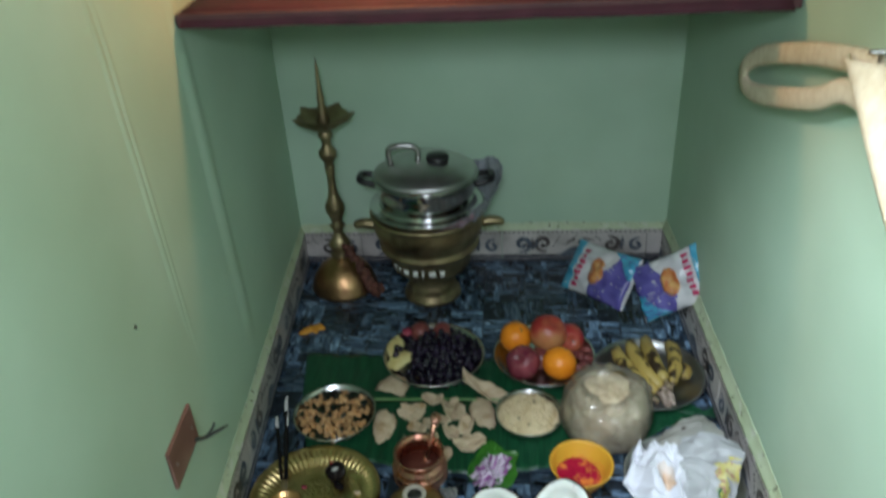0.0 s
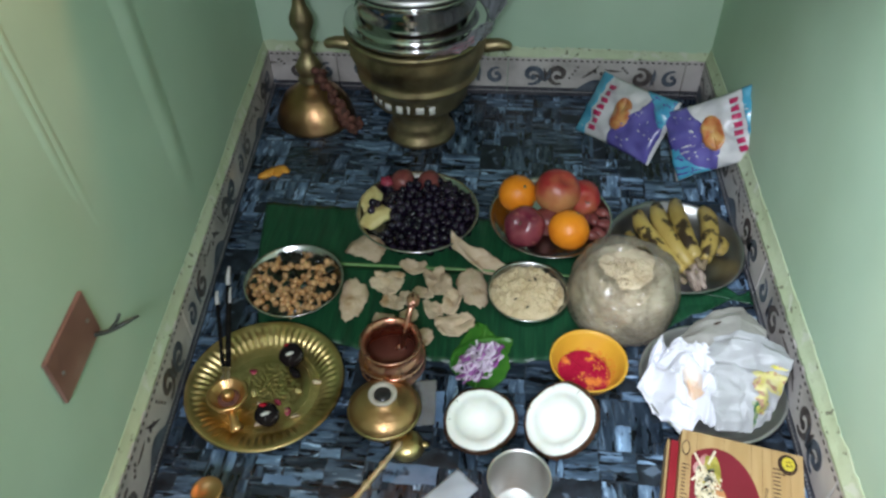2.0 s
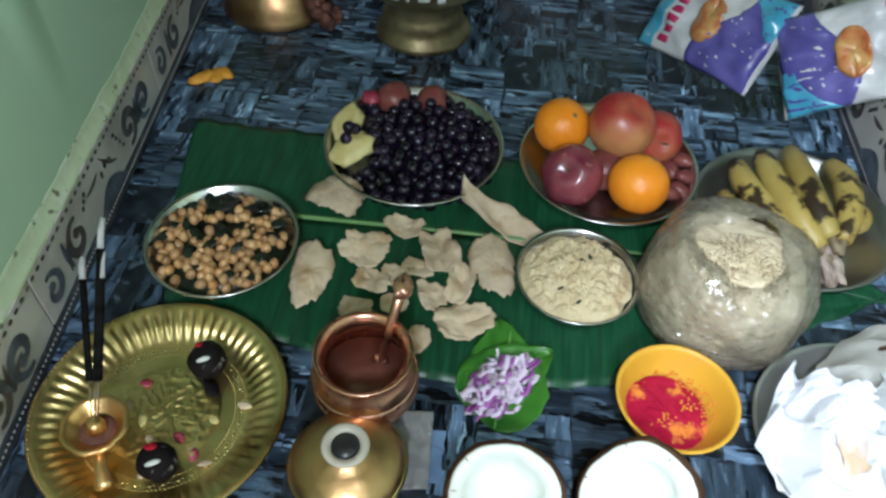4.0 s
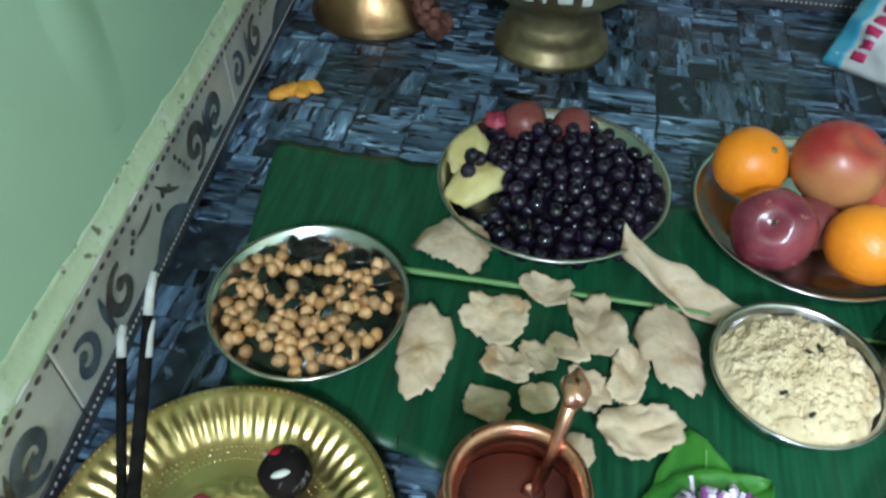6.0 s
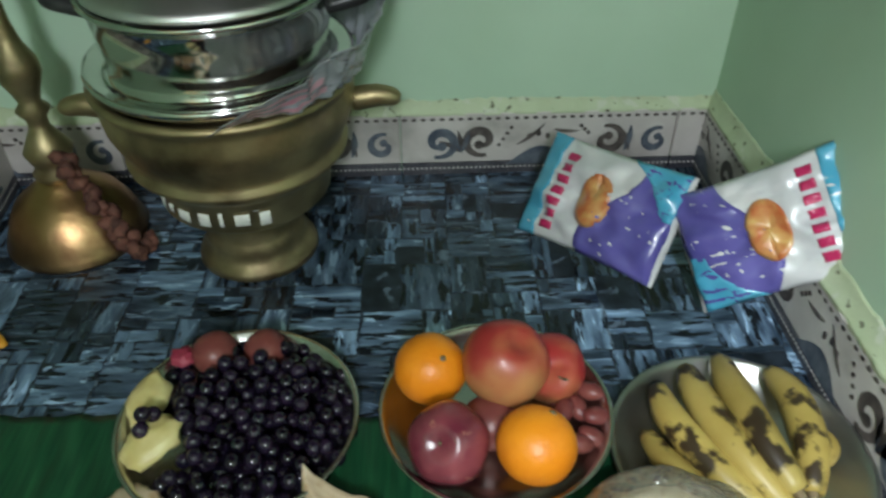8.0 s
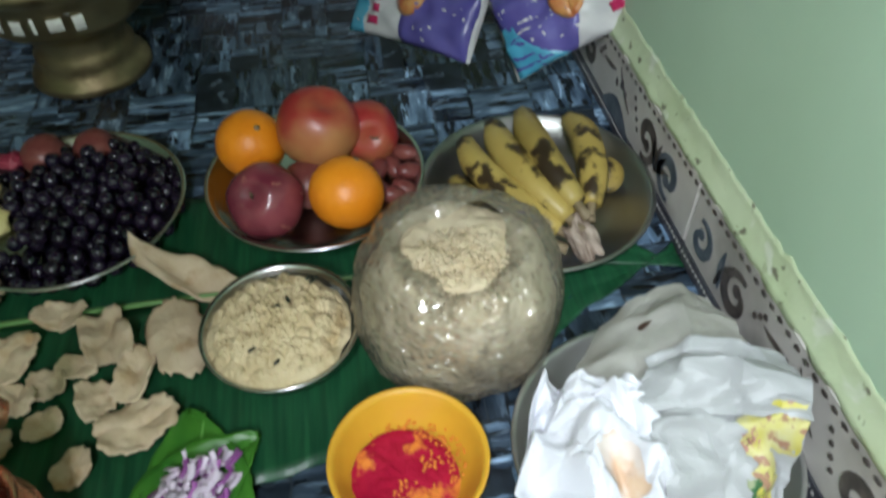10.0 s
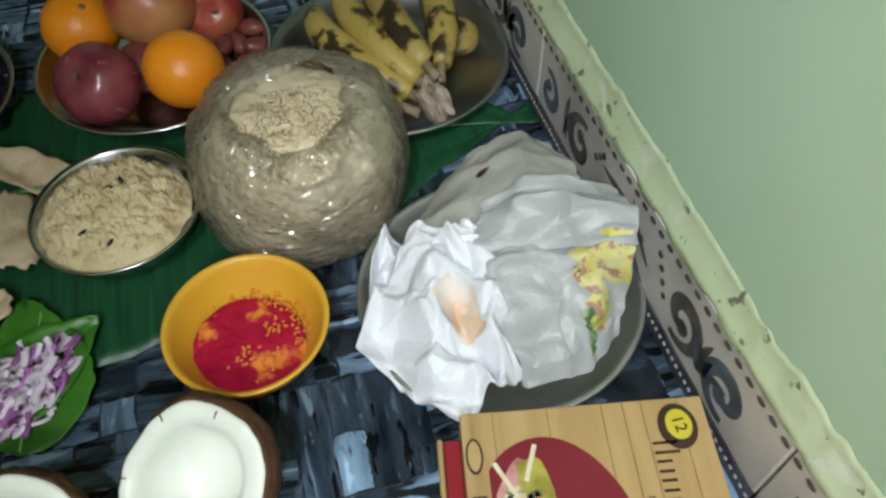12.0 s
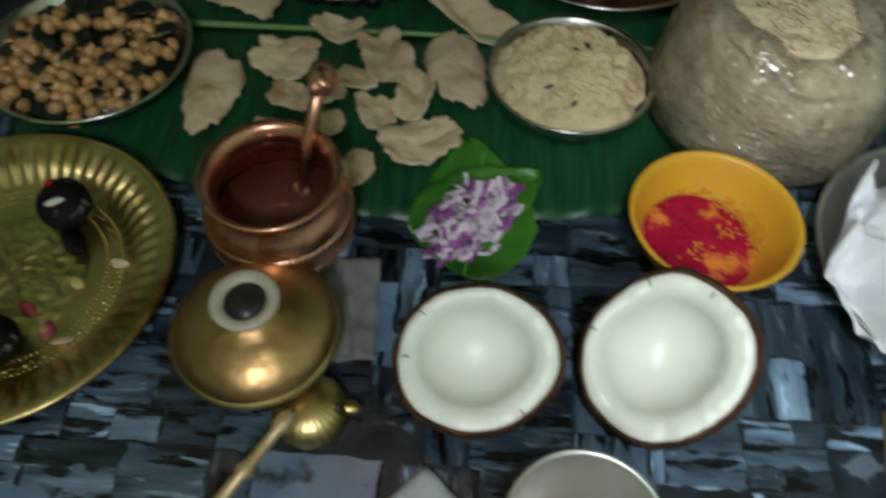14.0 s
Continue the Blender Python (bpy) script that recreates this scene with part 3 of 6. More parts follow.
def filler(name, M, length, seed, tall=1.0):
    """Rough cream filler smeared between wall paint and skirting."""
    def fn(u, v):
        x = u * length
        h = SKH - 0.002 + v * tall * (0.022 + 0.006 * noise.noise((x * 5, seed, 0)) + 0.003 * noise.noise((x * 27, seed, 4)) + 0.003 * noise.noise((x * 90, seed, 8)))
        w = 0.0105 * (1 - v) ** 1.6 + 0.0009 + 0.0018 * noise.noise((x * 40, v * 3, seed)) * (1 - v)
        return Vector((x, h, w))
    ob = part(name, sheet(360, 6, fn, 0.0008), PLASTER)
    ob.matrix_basis = M
    tagged(ob, "rough cream filler along the top of the skirting", "trim", kind="structure")


filler("trim_back", BM, BLEN, 1.0)
filler("trim_left", LM, LLEN, 2.0)
filler("trim_right", RM, RLEN, 3.0, 1.45)


def wall_ridge(u_top, u_low, v0, v1, wide, deep):
    def fn(u, v):
        c = u_low + (u_top - u_low) * v + 0.003 * noise.noise((v * 5, wide * 90, 0))
        return Vector((c + (u - 0.5) * wide, v0 + (v1 - v0) * v, -0.0007 + deep * math.sin(math.pi * u) ** 2 * min(1, v * 5, (1 - v) * 5)))
    ob = part("wall_ridge", sheet(14, 40, fn, 0.0003), GREEN)
    ob.matrix_basis = LM
    tagged(ob, "faint plastered wall ridge, painted green", "trim", kind="structure")


# distances along the left wall from its back corner
# two ridges over a buried cable, then one wide shallow wall fold
wall_ridge(1.012, 0.962, 0.40, 1.05, 0.030, 0.0019)
wall_ridge(0.990, 0.945, 0.34, 1.05, 0.026, 0.0017)
wall_ridge(0.705, 0.650, 0.14, 0.98, 0.090, 0.0045)

# shelf across the niche
shelf = thing("wall_shelf", pose(0, 0, 0.880), "dark wooden shelf covered with a maroon cloth across the niche", "shelf")
part("board", prism([(-0.176, 1.40), (0.835, 1.405), (0.824, 2.112), (-0.243, 2.094)], 0.0, 0.022, 0.002), SHELFWOOD, shelf, smooth=False)


def cloth(u, v):
    x = -0.165 + 0.985 * u - (0.06 * v)
    y = 1.388 + v * 0.69
    z = 0.026 if v > 0.02 else 0.002
    return Vector((x, y, z + 0.002 * noise.noise((x * 9, y * 9, 0))))


part("cloth", sheet(40, 24, cloth, 0.002), CLOTHRED, shelf, "maroon cloth")


# ---- things at the back ----
def oil_lamp():
    lampo = thing("standing_oil_lamp", pose(-0.100, 1.968, 0), "tall tarnished brass standing oil lamp in the corner", "oil lamp")
    part("base", lathe([(0, 0.002), (0.091, 0.0), (0.094, 0.006), (0.090, 0.014), (0.088, 0.022), (0.081, 0.040), (0.068, 0.062), (0.048, 0.078), (0.030, 0.092), (0.024, 0.100), (0, 0.101)], 56), BRASSROSE, lampo)
    part("stem", lathe([(0, 0.099), (0.026, 0.100), (0.029, 0.108), (0.022, 0.116), (0.027, 0.128), (0.031, 0.140), (0.022, 0.156), (0.013, 0.172), (0.013, 0.186), (0.021, 0.198), (0.013, 0.208),
                        (0.017, 0.222), (0.027, 0.246), (0.026, 0.262), (0.016, 0.284), (0.011, 0.310), (0.010, 0.345), (0.014, 0.372), (0.011, 0.385), (0.022, 0.404), (0.024, 0.418), (0.013, 0.432),
                        (0.012, 0.448), (0.020, 0.466), (0.012, 0.478), (0, 0.479)], 32), BRASSOLD, lampo)

    def petals(i, a, r, z):
        k = max(0.0, math.cos(5 * a)) ** 2
        f = max(0, (r - 0.035) / 0.03)
        return r * (1 + 0.28 * k * f), z + 0.006 * k * f
    part("oil_cup", lathe([(0, 0.478), (0.018, 0.478), (0.036, 0.486), (0.055, 0.498), (0.064, 0.514), (0.066, 0.517), (0.061, 0.514), (0.050, 0.502), (0.030, 0.494), (0, 0.492)], 60, petals), BRASSOLD, lampo)
    part("finial", lathe([(0, 0.490), (0.016, 0.492), (0.019, 0.506), (0.012, 0.520), (0.014, 0.532), (0.008, 0.548), (0.010, 0.560), (0.0065, 0.580), (0.0050, 0.610), (0.0030, 0.645), (0, 0.668)], 20), BRASSOLD, lampo)


def brass_pot():
    pot = thing("brass_pedestal_pot", pose(0.160, 1.930, 0), "large tarnished brass pedestal pot with white painted marks", "pot")
    part("foot", lathe([(0, 0.0), (0.076, 0.0), (0.080, 0.004), (0.078, 0.012), (0.070, 0.020), (0.064, 0.032), (0.066, 0.040), (0.061, 0.046), (0.060, 0.066), (0.066, 0.078), (0.080, 0.088), (0, 0.090)], 56), BRASSOLD, pot)
    body = part("body", lathe([(0, 0.084), (0.070, 0.084), (0.090, 0.092), (0.104, 0.104), (0.107, 0.108), (0.108, 0.136), (0.113, 0.142), (0.114, 0.148), (0.127, 0.160), (0.134, 0.168), (0.135, 0.174), (0.130, 0.179),
                        (0.132, 0.190), (0.139, 0.204), (0.146, 0.222), (0.148, 0.238), (0.145, 0.250), (0.147, 0.258), (0.153, 0.264), (0.154, 0.269), (0.150, 0.272), (0.143, 0.271), (0.138, 0.258), (0.120, 0.190), (0.085, 0.120), (0, 0.106)], 72), BRASSOLD, pot)
    for ang in (2, 182):
        a = radians(ang)
        o = Vector((math.cos(a), math.sin(a), 0))
        pts = spline([o * 0.144 + Vector((0, 0, 0.222)), o * 0.175 + Vector((0, 0, 0.226)), o * 0.202 + Vector((0, 0, 0.221))], 9)
        part("ear_handle", tube(pts, [0.014, 0.015, 0.015, 0.0145, 0.014, 0.013, 0.012, 0.010, 0.006], 12), BRASSOLD, pot)
    # painted marks round the front of the neck band
    for ang, w, h, dz in ((-128, 0.016, 0.016, 0), (-118, 0.012, 0.012, 0.001), (-106, 0.022, 0.015, -0.001), (-91, 0.018, 0.018, 0), (-80, 0.006, 0.020, 0.002), (-67, 0.022, 0.016, 0.001), (-53, 0.016, 0.019, -0.001), (-58, 0.008, 0.006, 0.015)):
        bm = bmesh.new()
        half = w * 0.40 / 0.109
        cols = 6
        vs = []
        for k in range(cols + 1):
            a = radians(ang - 15) + half * (2 * k / cols - 1)
            vs.append([bm.verts.new((rr * math.cos(a), rr * math.sin(a), 0.124 + dz + s * h / 2)) for rr, s in ((0.1082, -1), (0.1092, -0.92), (0.1092, 0.92), (0.1082, 1))])
        for p, q in zip(vs, vs[1:]):
            for j in range(3):
                bm.faces.new((p[j], q[j], q[j + 1], p[j + 1]))
        part("painted_mark", bm, WHITEINK, body, "white painted bar")


def steel_vessel():
    m = pose(0.160, 1.930, 0.2725)
    v = thing("steel_cooking_vessel", m, "shiny lidded steel cooking vessel standing in a brass pot", "vessel")
    part("body", lathe([(0, 0.002), (0.100, 0.0), (0.138, 0.0005), (0.148, 0.006), (0.152, 0.014), (0.151, 0.018), (0.146, 0.018), (0.136, 0.013), (0.127, 0.014), (0.1225, 0.020), (0.1225, 0.030), (0.126, 0.046), (0.129, 0.066), (0.130, 0.086),
                        (0.136, 0.092), (0.139, 0.096), (0.137, 0.100), (0.128, 0.096), (0.122, 0.060), (0.112, 0.022), (0, 0.014)], 72), MIRROR, v)
    part("lid", lathe([(0.132, 0.101), (0.134, 0.105), (0.126, 0.110), (0.112, 0.120), (0.080, 0.132), (0.040, 0.138), (0, 0.139)], 56), SATIN, v, "dull steel lid")
    for s in (-1, 1):
        pts = spline([(s * 0.128, -0.03, 0.078), (s * 0.165, -0.024, 0.086), (s * 0.172, 0.0, 0.088), (s * 0.165, 0.024, 0.086), (s * 0.128, 0.03, 0.078)], 16)
        part("handle", tube(pts, 0.009, 10), BLACKP, v, "black handle")
    pts = spline([(-0.085, -0.020, 0.130), (-0.088, -0.022, 0.168), (-0.070, -0.022, 0.180), (-0.034, -0.020, 0.180), (-0.014, -0.018, 0.168), (-0.016, -0.016, 0.136)], 22)
    part("lid_handle", tube(pts, 0.0075, 10), STEELOLD, v)
    part("knob", lathe([(0, 0.136), (0.026, 0.136), (0.030, 0.146), (0.026, 0.154), (0, 0.156)], 24), BLACKP, v, "black knob").matrix_basis = pose(0.035, -0.01, -0.003)

    def wrap(u, w):
        """The clear bag slipped half over the vessel: angle along u, height along w."""
        a = radians(-84 + 160 * u)
        c, s = math.cos(a), math.sin(a)
        z = 0.003 + 0.098 * w * min(1, 0.12 + 1.9 * u, 0.15 + 3.0 * (1 - u))
        r = 0.156 + 0.020 * w + 0.010 * noise.noise((c * 3, s * 3, z * 14)) + 0.012 * (0.3 - abs(noise.noise((c * 9 + z * 30, s * 9, z * 20)))) + 0.022 * max(0, c) * w
        z += 0.010 * noise.noise((c * 5, s * 5, 9.0))
        return Vector((r * c, r * s, z))
    bag = part("polythene_bag", sheet(120, 26, wrap, 0.0004), FILM3)
    bag.matrix_basis = m
    tagged(bag, "crumpled clear polythene bag with pink print around a vessel", "plastic bag")
    for w0, w1, u1 in ((0.12, 0.24, 0.17), (0.36, 0.50, 0.15), (0.64, 0.74, 0.13)):
        def stripe(u, w, w0=w0, w1=w1, u1=u1):
            q = wrap(0.04 + 1.5 * u1 * u, w0 + (w1 - w0) * w)
            return q * 1.004
        part("pink_print", sheet(24, 3, stripe, 0), PKPINK, bag, "pink printed streak")


def pouch(M, label, seed, wide=0.150, tall=0.225, thick=0.030):
    """A pillow pouch in its own plane: u across, v up, w thickness."""
    p = thing("snack_packet", M, label, "snack packet", "snack packets against the back skirting")

    def face(side):
        def fn(u, v):
            e = (1 - abs(2 * u - 1) ** 3) * (1 - abs(2 * v - 1) ** 4)
            x = (u - 0.5) * wide * (1 - 0.05 * math.sin(math.pi * v))
            y = v * tall
            w = side * (0.001 + thick * 0.5 * max(e, 0) ** 0.7) + (0.012 * noise.noise((u * 6, v * 7, seed + side)) + 0.008 * (0.3 - abs(noise.noise((u * 11 + v * 3, v * 9, seed + 2 * side))))) * max(e, 0) ** 0.3
            return Vector((x, y, w))
        return fn
    fr = face(1)

    def panel(name, u0, u1, v0, v1, mat, lift=0.0, edge=None, nx=14, ny=14, label=""):
        def fn(u, v):
            uu, vv = u0 + (u1 - u0) * u, v0 + (v1 - v0) * v
            if edge:
                uu, vv = edge(u, v)
            q = fr(min(max(uu, 0), 1), min(max(vv, 0), 1))
            q.z += lift
            return q
        return part(name, sheet(nx, ny, fn, 0.0006), mat, host[0], label)
    host = [p]
    host[0] = panel("front", 0, 1, 0.0, 0.94, PKWHITE, 0, None, 26, 34)
    part("back", sheet(26, 34, face(-1), 0.0005), PKWHITE, p)
    panel("top_seal", 0, 1, 0.86, 1.0, PKBLUE, 0.0009, None, 24, 6, "sky blue crimped seal")
    panel("violet_print", 0, 1, 0.04, 0.30, PKPURPLE, 0.0012, lambda u, v: (u, 0.02 + v * (0.40 + 0.14 * math.sin(u * 4.2 + seed))), 22, 12, "violet printed swoosh")
    panel("blue_corner", 0, 1, 0, 0.2, PKBLUE, 0.0016, lambda u, v: (0.55 + 0.45 * u, 0.02 + v * (0.10 + 0.28 * u * u)), 12, 8)

    def oval(u, v):
        a = 2 * math.pi * u
        return 0.50 + 0.26 * v * math.cos(a), 0.52 + 0.12 * v * math.sin(a)
    panel("food_print", 0, 1, 0, 1, PKFOOD, 0.0018, oval, 20, 5)
    for k in range(7):
        panel("print_bar", 0.10 + 0.115 * k, 0.10 + 0.115 * k + 0.075, 0.735, 0.82, PKRED, 0.0014, None, 3, 4)
    return p


def floor_bits():
    for x, y, s, n in ((-0.145, 1.741, 1.0, 4),):
        m = thing("marigold_flower", pose(x, y, 0.0, 0, 0, 30), "squashed orange marigold lying on the floor", "flower")
        for k in range(n):
            part("petal", ball(0.014, 2, (1.25, 0.8, 0.45), 0.5, 90, k * 3.1), PETAL, m).matrix_basis = pose(-0.018 + 0.013 * k, 0.005 * math.sin(k * 2.2), 0.006, 0, 0, 40 * k)


def dried_garland():
    g = thing("dried_garland", pose(-0.100, 1.968, 0.0), "withered reddish-brown flower garland hanging on the brass lamp", "garland")
    rng = random.Random(14)
    me = [mesh_of(ball(0.010, 2, (1, 1, 0.8), 0.6, 120, s), "dried_flower", DRIED) for s in range(4)]
    line = spline([(0.020, -0.022, 0.150), (0.046, -0.040, 0.120), (0.070, -0.052, 0.080), (0.088, -0.060, 0.045), (0.098, -0.058, 0.016), (0.112, -0.040, 0.010)], 24)
    part("thread", tube(line, 0.0012, 6), BANANAEND, g)
    for p in line[2:]:
        for _ in range(3):
            q = p + Vector((rng.uniform(-0.009, 0.009), rng.uniform(-0.009, 0.009), rng.uniform(-0.006, 0.006)))
            q.z = max(q.z, 0.008)
            shared("dried_flower", rng.choice(me), pose(*q, rng.uniform(0, 360), rng.uniform(0, 360), 0), g)


dried_garland()
oil_lamp()
brass_pot()
steel_vessel()


def frame_of(o, u, v):
    """A pose with x along u, y along v and z off the sheet."""
    u, v = Vector(u).normalized(), Vector(v).normalized()
    w = u.cross(v).normalized()
    v = w.cross(u)
    return Matrix(((u.x, v.x, w.x, o[0]), (u.y, v.y, w.y, o[1]), (u.z, v.z, w.z, o[2]), (0, 0, 0, 1)))


pouch(frame_of((0.694, 1.826, 0.090), (0.055, 0.068, 0.108), (-0.135, 0.167, -0.010)), "blue and white glossy snack packet leaning on the skirting", 1.0, 0.146, 0.218)
pouch(frame_of((0.706, 1.806, 0.072), (0.034, -0.100, -0.092), (0.112, -0.006, 0.140)), "blue and white snack packet leaning on the wall, seal up", 5.0, 0.146, 0.200)
floor_bits()


# ---- banana leaf and its food ----
def banana_leaf():
    leaf = thing("banana_leaf", pose(0, 0, 0.0), "large dark green banana leaf laid flat on the tiles", "leaf")

    def rib(u):
        return Vector((-0.105 + 0.93 * u, 1.468 + 0.020 * u - 0.055 * u ** 5, 0))

    def half(side):
        def fn(u, v):
            c = rib(u)
            up = 0.175 - 0.045 * u - 0.10 * u ** 7
            dn = 0.155 + 0.065 * math.sin(math.pi * min(1, u * 1.15)) - 0.19 * u ** 5
            w = (up if side > 0 else dn) * v
            slant = -0.030 * v if side > 0 else 0.045 * v * (1 - u)
            x = c.x + slant + 0.004 * noise.noise((u * 30, side, 2)) * v
            y = c.y + side * (w + 0.006 * noise.noise((u * 14, side * 3, 0)) * v)
            z = 0.0028 + 0.0016 * math.sin(u * 140 + v * 5) * v + 0.0015 * noise.noise((u * 9, v * 4, side))
            return Vector((x, y, z))
        return fn
    part("leaf_blade", sheet(150, 14, half(1), 0.0008), LEAF, leaf)
    part("leaf_blade", sheet(150, 14, half(-1), 0.0008), LEAF, leaf)
    part("midrib", tube([rib(k / 36) + Vector((0, 0, 0.0058)) for k in range(31)], [0.0042 - 0.0028 * k / 30 for k in range(31)], 8), RIB, leaf, "pale green midrib")


banana_leaf()


def plate(name, x, y, r, h, material, label, category="plate", base=0.7, lip=0.004):
    t = thing(name, pose(x, y, 0.004), label, category)
    part("dish", lathe([(0, 0.0), (r * base, 0.0), (r * (base + 0.06), 0.003), (r * 0.93, h * 0.72), (r * 0.965, h - 0.002), (r - 0.001, h - 0.001), (r, h + 0.001), (r - 0.0012, h + 0.0026), (r * 0.955, h + 0.001),
                        (r * 0.915, h * 0.74), (r * (base + 0.02), 0.0055), (r * base * 0.9, 0.004), (0, 0.004)], 72), material, t)
    return t


def scatter(n, radius, gap, rng, tries=9000, keep=None):
    out = []
    for _ in range(tries):
        a, d = rng.uniform(0, 2 * math.pi), radius * math.sqrt(rng.random())
        x, y = d * math.cos(a), d * math.sin(a)
        if keep and not keep(x, y):
            continue
        if all((x - p) ** 2 + (y - q) ** 2 > gap * gap for p, q in out):
            out.append((x, y))
            if len(out) >= n:
                break
    return out


GLOSSYDARK = pmat("glossy_fried_chilli", (0.006, 0.008, 0.006), (0.022, 0.020, 0.016), 40, 0.16, bump=0.5, bscale=90)


def chickpeas():
    rng = random.Random(3)
    plate("steel_bowl", -0.010, 1.397, 0.092, 0.030, STEEL, "shallow shiny steel bowl holding spiced chickpeas", "bowl", 0.66)
    t = thing("chickpea_sundal", pose(-0.010, 1.397, 0.009), "cooked chickpeas with dark curry leaves in a steel bowl", "food")
    me = []
    for s in range(3):
        bm = ball(0.0068, 2, (1, 0.92, 0.9), 0.12, 160, s * 5.0)
        for v in bm.verts:
            if v.co.x > 0.0048:
                v.co.x += 0.0014
        me.append(mesh_of(bm, "chickpea", CHICK))
    # Dark bed that shows in the gaps between the chickpeas.
    part("gravy", lathe([(0, 0.016), (0.05, 0.015), (0.074, 0.010), (0.070, 0.0), (0, 0.0)], 40, lambda i, a, r, z: (r, z + 0.003 * noise.noise((math.cos(a) * r * 60, math.sin(a) * r * 60, 0)))), MUSTARD, t, "dark bed showing between the chickpeas")
    for x, y in scatter(250, 0.077, 0.0090, rng):
        if noise.noise((x * 32, y * 32, 1.7)) < -0.36 or math.hypot(x + 0.016, y - 0.056) < 0.020 or math.hypot(x - 0.030, y - 0.056) < 0.015:
            continue
        d = math.hypot(x, y)
        z = 0.025 - 0.007 * (d / 0.08) ** 2 + rng.uniform(-0.006, 0.004)
        shared("chickpea", rng.choice(me), pose(x, y, z, rng.uniform(0, 360), rng.uniform(0, 360), rng.uniform(0, 360)), t)
    lf = mesh_of(sheet(5, 4, lambda u, v: Vector(((u - 0.5) * 0.026, (v - 0.5) * 0.012 * math.sin(math.pi * (0.08 + 0.84 * u)), 0.004 * math.sin(u * 5 + v))), 0.0006), "curry_leaf", MUSTARD)
    for x, y in scatter(20, 0.074, 0.016, rng):
        shared("curry_leaf", lf, pose(x, y, 0.029 - 0.009 * (math.hypot(x, y) / 0.08) ** 2, rng.uniform(-30, 30), rng.uniform(-30, 30), rng.uniform(0, 360)), t)
    for x, y, r, s in ((-0.016, 0.056, 0.019, 1.0), (0.030, 0.056, 0.014, 5.0), (0.058, 0.012, 0.009, 9.0), (-0.004, 0.008, 0.010, 12.0)):
        part("fried_chilli", ball(r, 3, (1.0, 0.72, 0.42), 0.55, 70, s), GLOSSYDARK, t, "glossy dark fried chilli").matrix_basis = pose(x, y, 0.028 - 0.006 * (math.hypot(x, y) / 0.08) ** 2, 10, 0, s * 40)


def grapes():
    rng = random.Random(5)
    plate("steel_plate", 0.192, 1.612, 0.125, 0.026, STEEL, "round steel plate heaped with black grapes", "plate", 0.72)
    t = thing("grape_heap", pose(0.192, 1.612, 0.009), "heap of glossy black grapes on a steel plate", "fruit")
    me = [mesh_of(ball(0.0086, 2, (1, 1, 1.12), 0.05, 60, s), "grape", GRAPE) for s in range(3)]

    def keep(x, y):
        return (x + 0.100) ** 2 + (y + 0.005) ** 2 > 0.038 ** 2 and (x + 0.082) ** 2 + (y + 0.042) ** 2 > 0.034 ** 2
    for layer, (R, gap, z0) in enumerate(((0.113, 0.0165, 0.009), (0.098, 0.0168, 0.022), (0.070, 0.0175, 0.034))):
        for x, y in scatter(190, R, gap, rng, keep=keep):
            d = math.hypot(x - 0.01, y)
            z = z0 + rng.uniform(-0.002, 0.003) + 0.010 * max(0, d / 0.125 - 0.7)
            shared("grape", rng.choice(me), pose(x + 0.006, y, z, rng.uniform(0, 360), rng.uniform(0, 90), 0), t)
    for x, y, z in ((-0.088, -0.030, 0.040), (-0.080, -0.012, 0.042), (-0.086, -0.020, 0.052)):
        shared("grape", me[0], pose(x, y, z), t)
    for x, y, rot, s in ((0.094, 1.632, 75, 1.0), (0.113, 1.578, 35, 1.05)):
        g = part("fruit_slice", ball(0.031 * s, 3, (1.0, 0.66, 0.34), 0.30, 60, rot), PALEFRUIT)
        g.matrix_basis = pose(x, y, 0.036, 12, -14, rot)
        tagged(g, "pale yellow cut fruit slice on the grape plate", "fruit slice")
    for x, y, r in ((0.150, 1.700, 0.026), (0.205, 1.706, 0.024)):
        g = part("red_fruit", ball(r, 3, (1, 1, 0.9), 0.06, 40, x), REDFRUIT)
        g.matrix_basis = pose(x, y, 0.008 + r * 0.95)
        tagged(g, "dull red fruit behind the grapes", "fruit")
    rb = part("red_flower", ball(0.011, 3, (1.2, 1, 0.5), 0.8, 200, 2), PINKPETAL)
    rb.matrix_basis = pose(0.118, 1.690, 0.038)
    tagged(rb, "small red flower on the edge of the grapes", "flower")


def apple_mesh(r, mat, name):
    prof = []
    for k in range(25):
        a = math.pi * k / 24
        rr = r * (math.sin(a) ** 0.9) * (1.0 + 0.06 * math.cos(a))
        z = r * 0.92 * -math.cos(a) + r * 0.22 * math.exp(-(rr / (0.32 * r)) ** 2) * (1 if k < 12 else -1)
        prof.append((rr if 0 < k < 24 else 0.0, z))
    return lathe(prof, 40, lambda i, a, rr, z: (rr * (1 + 0.02 * math.cos(5 * a)), z))


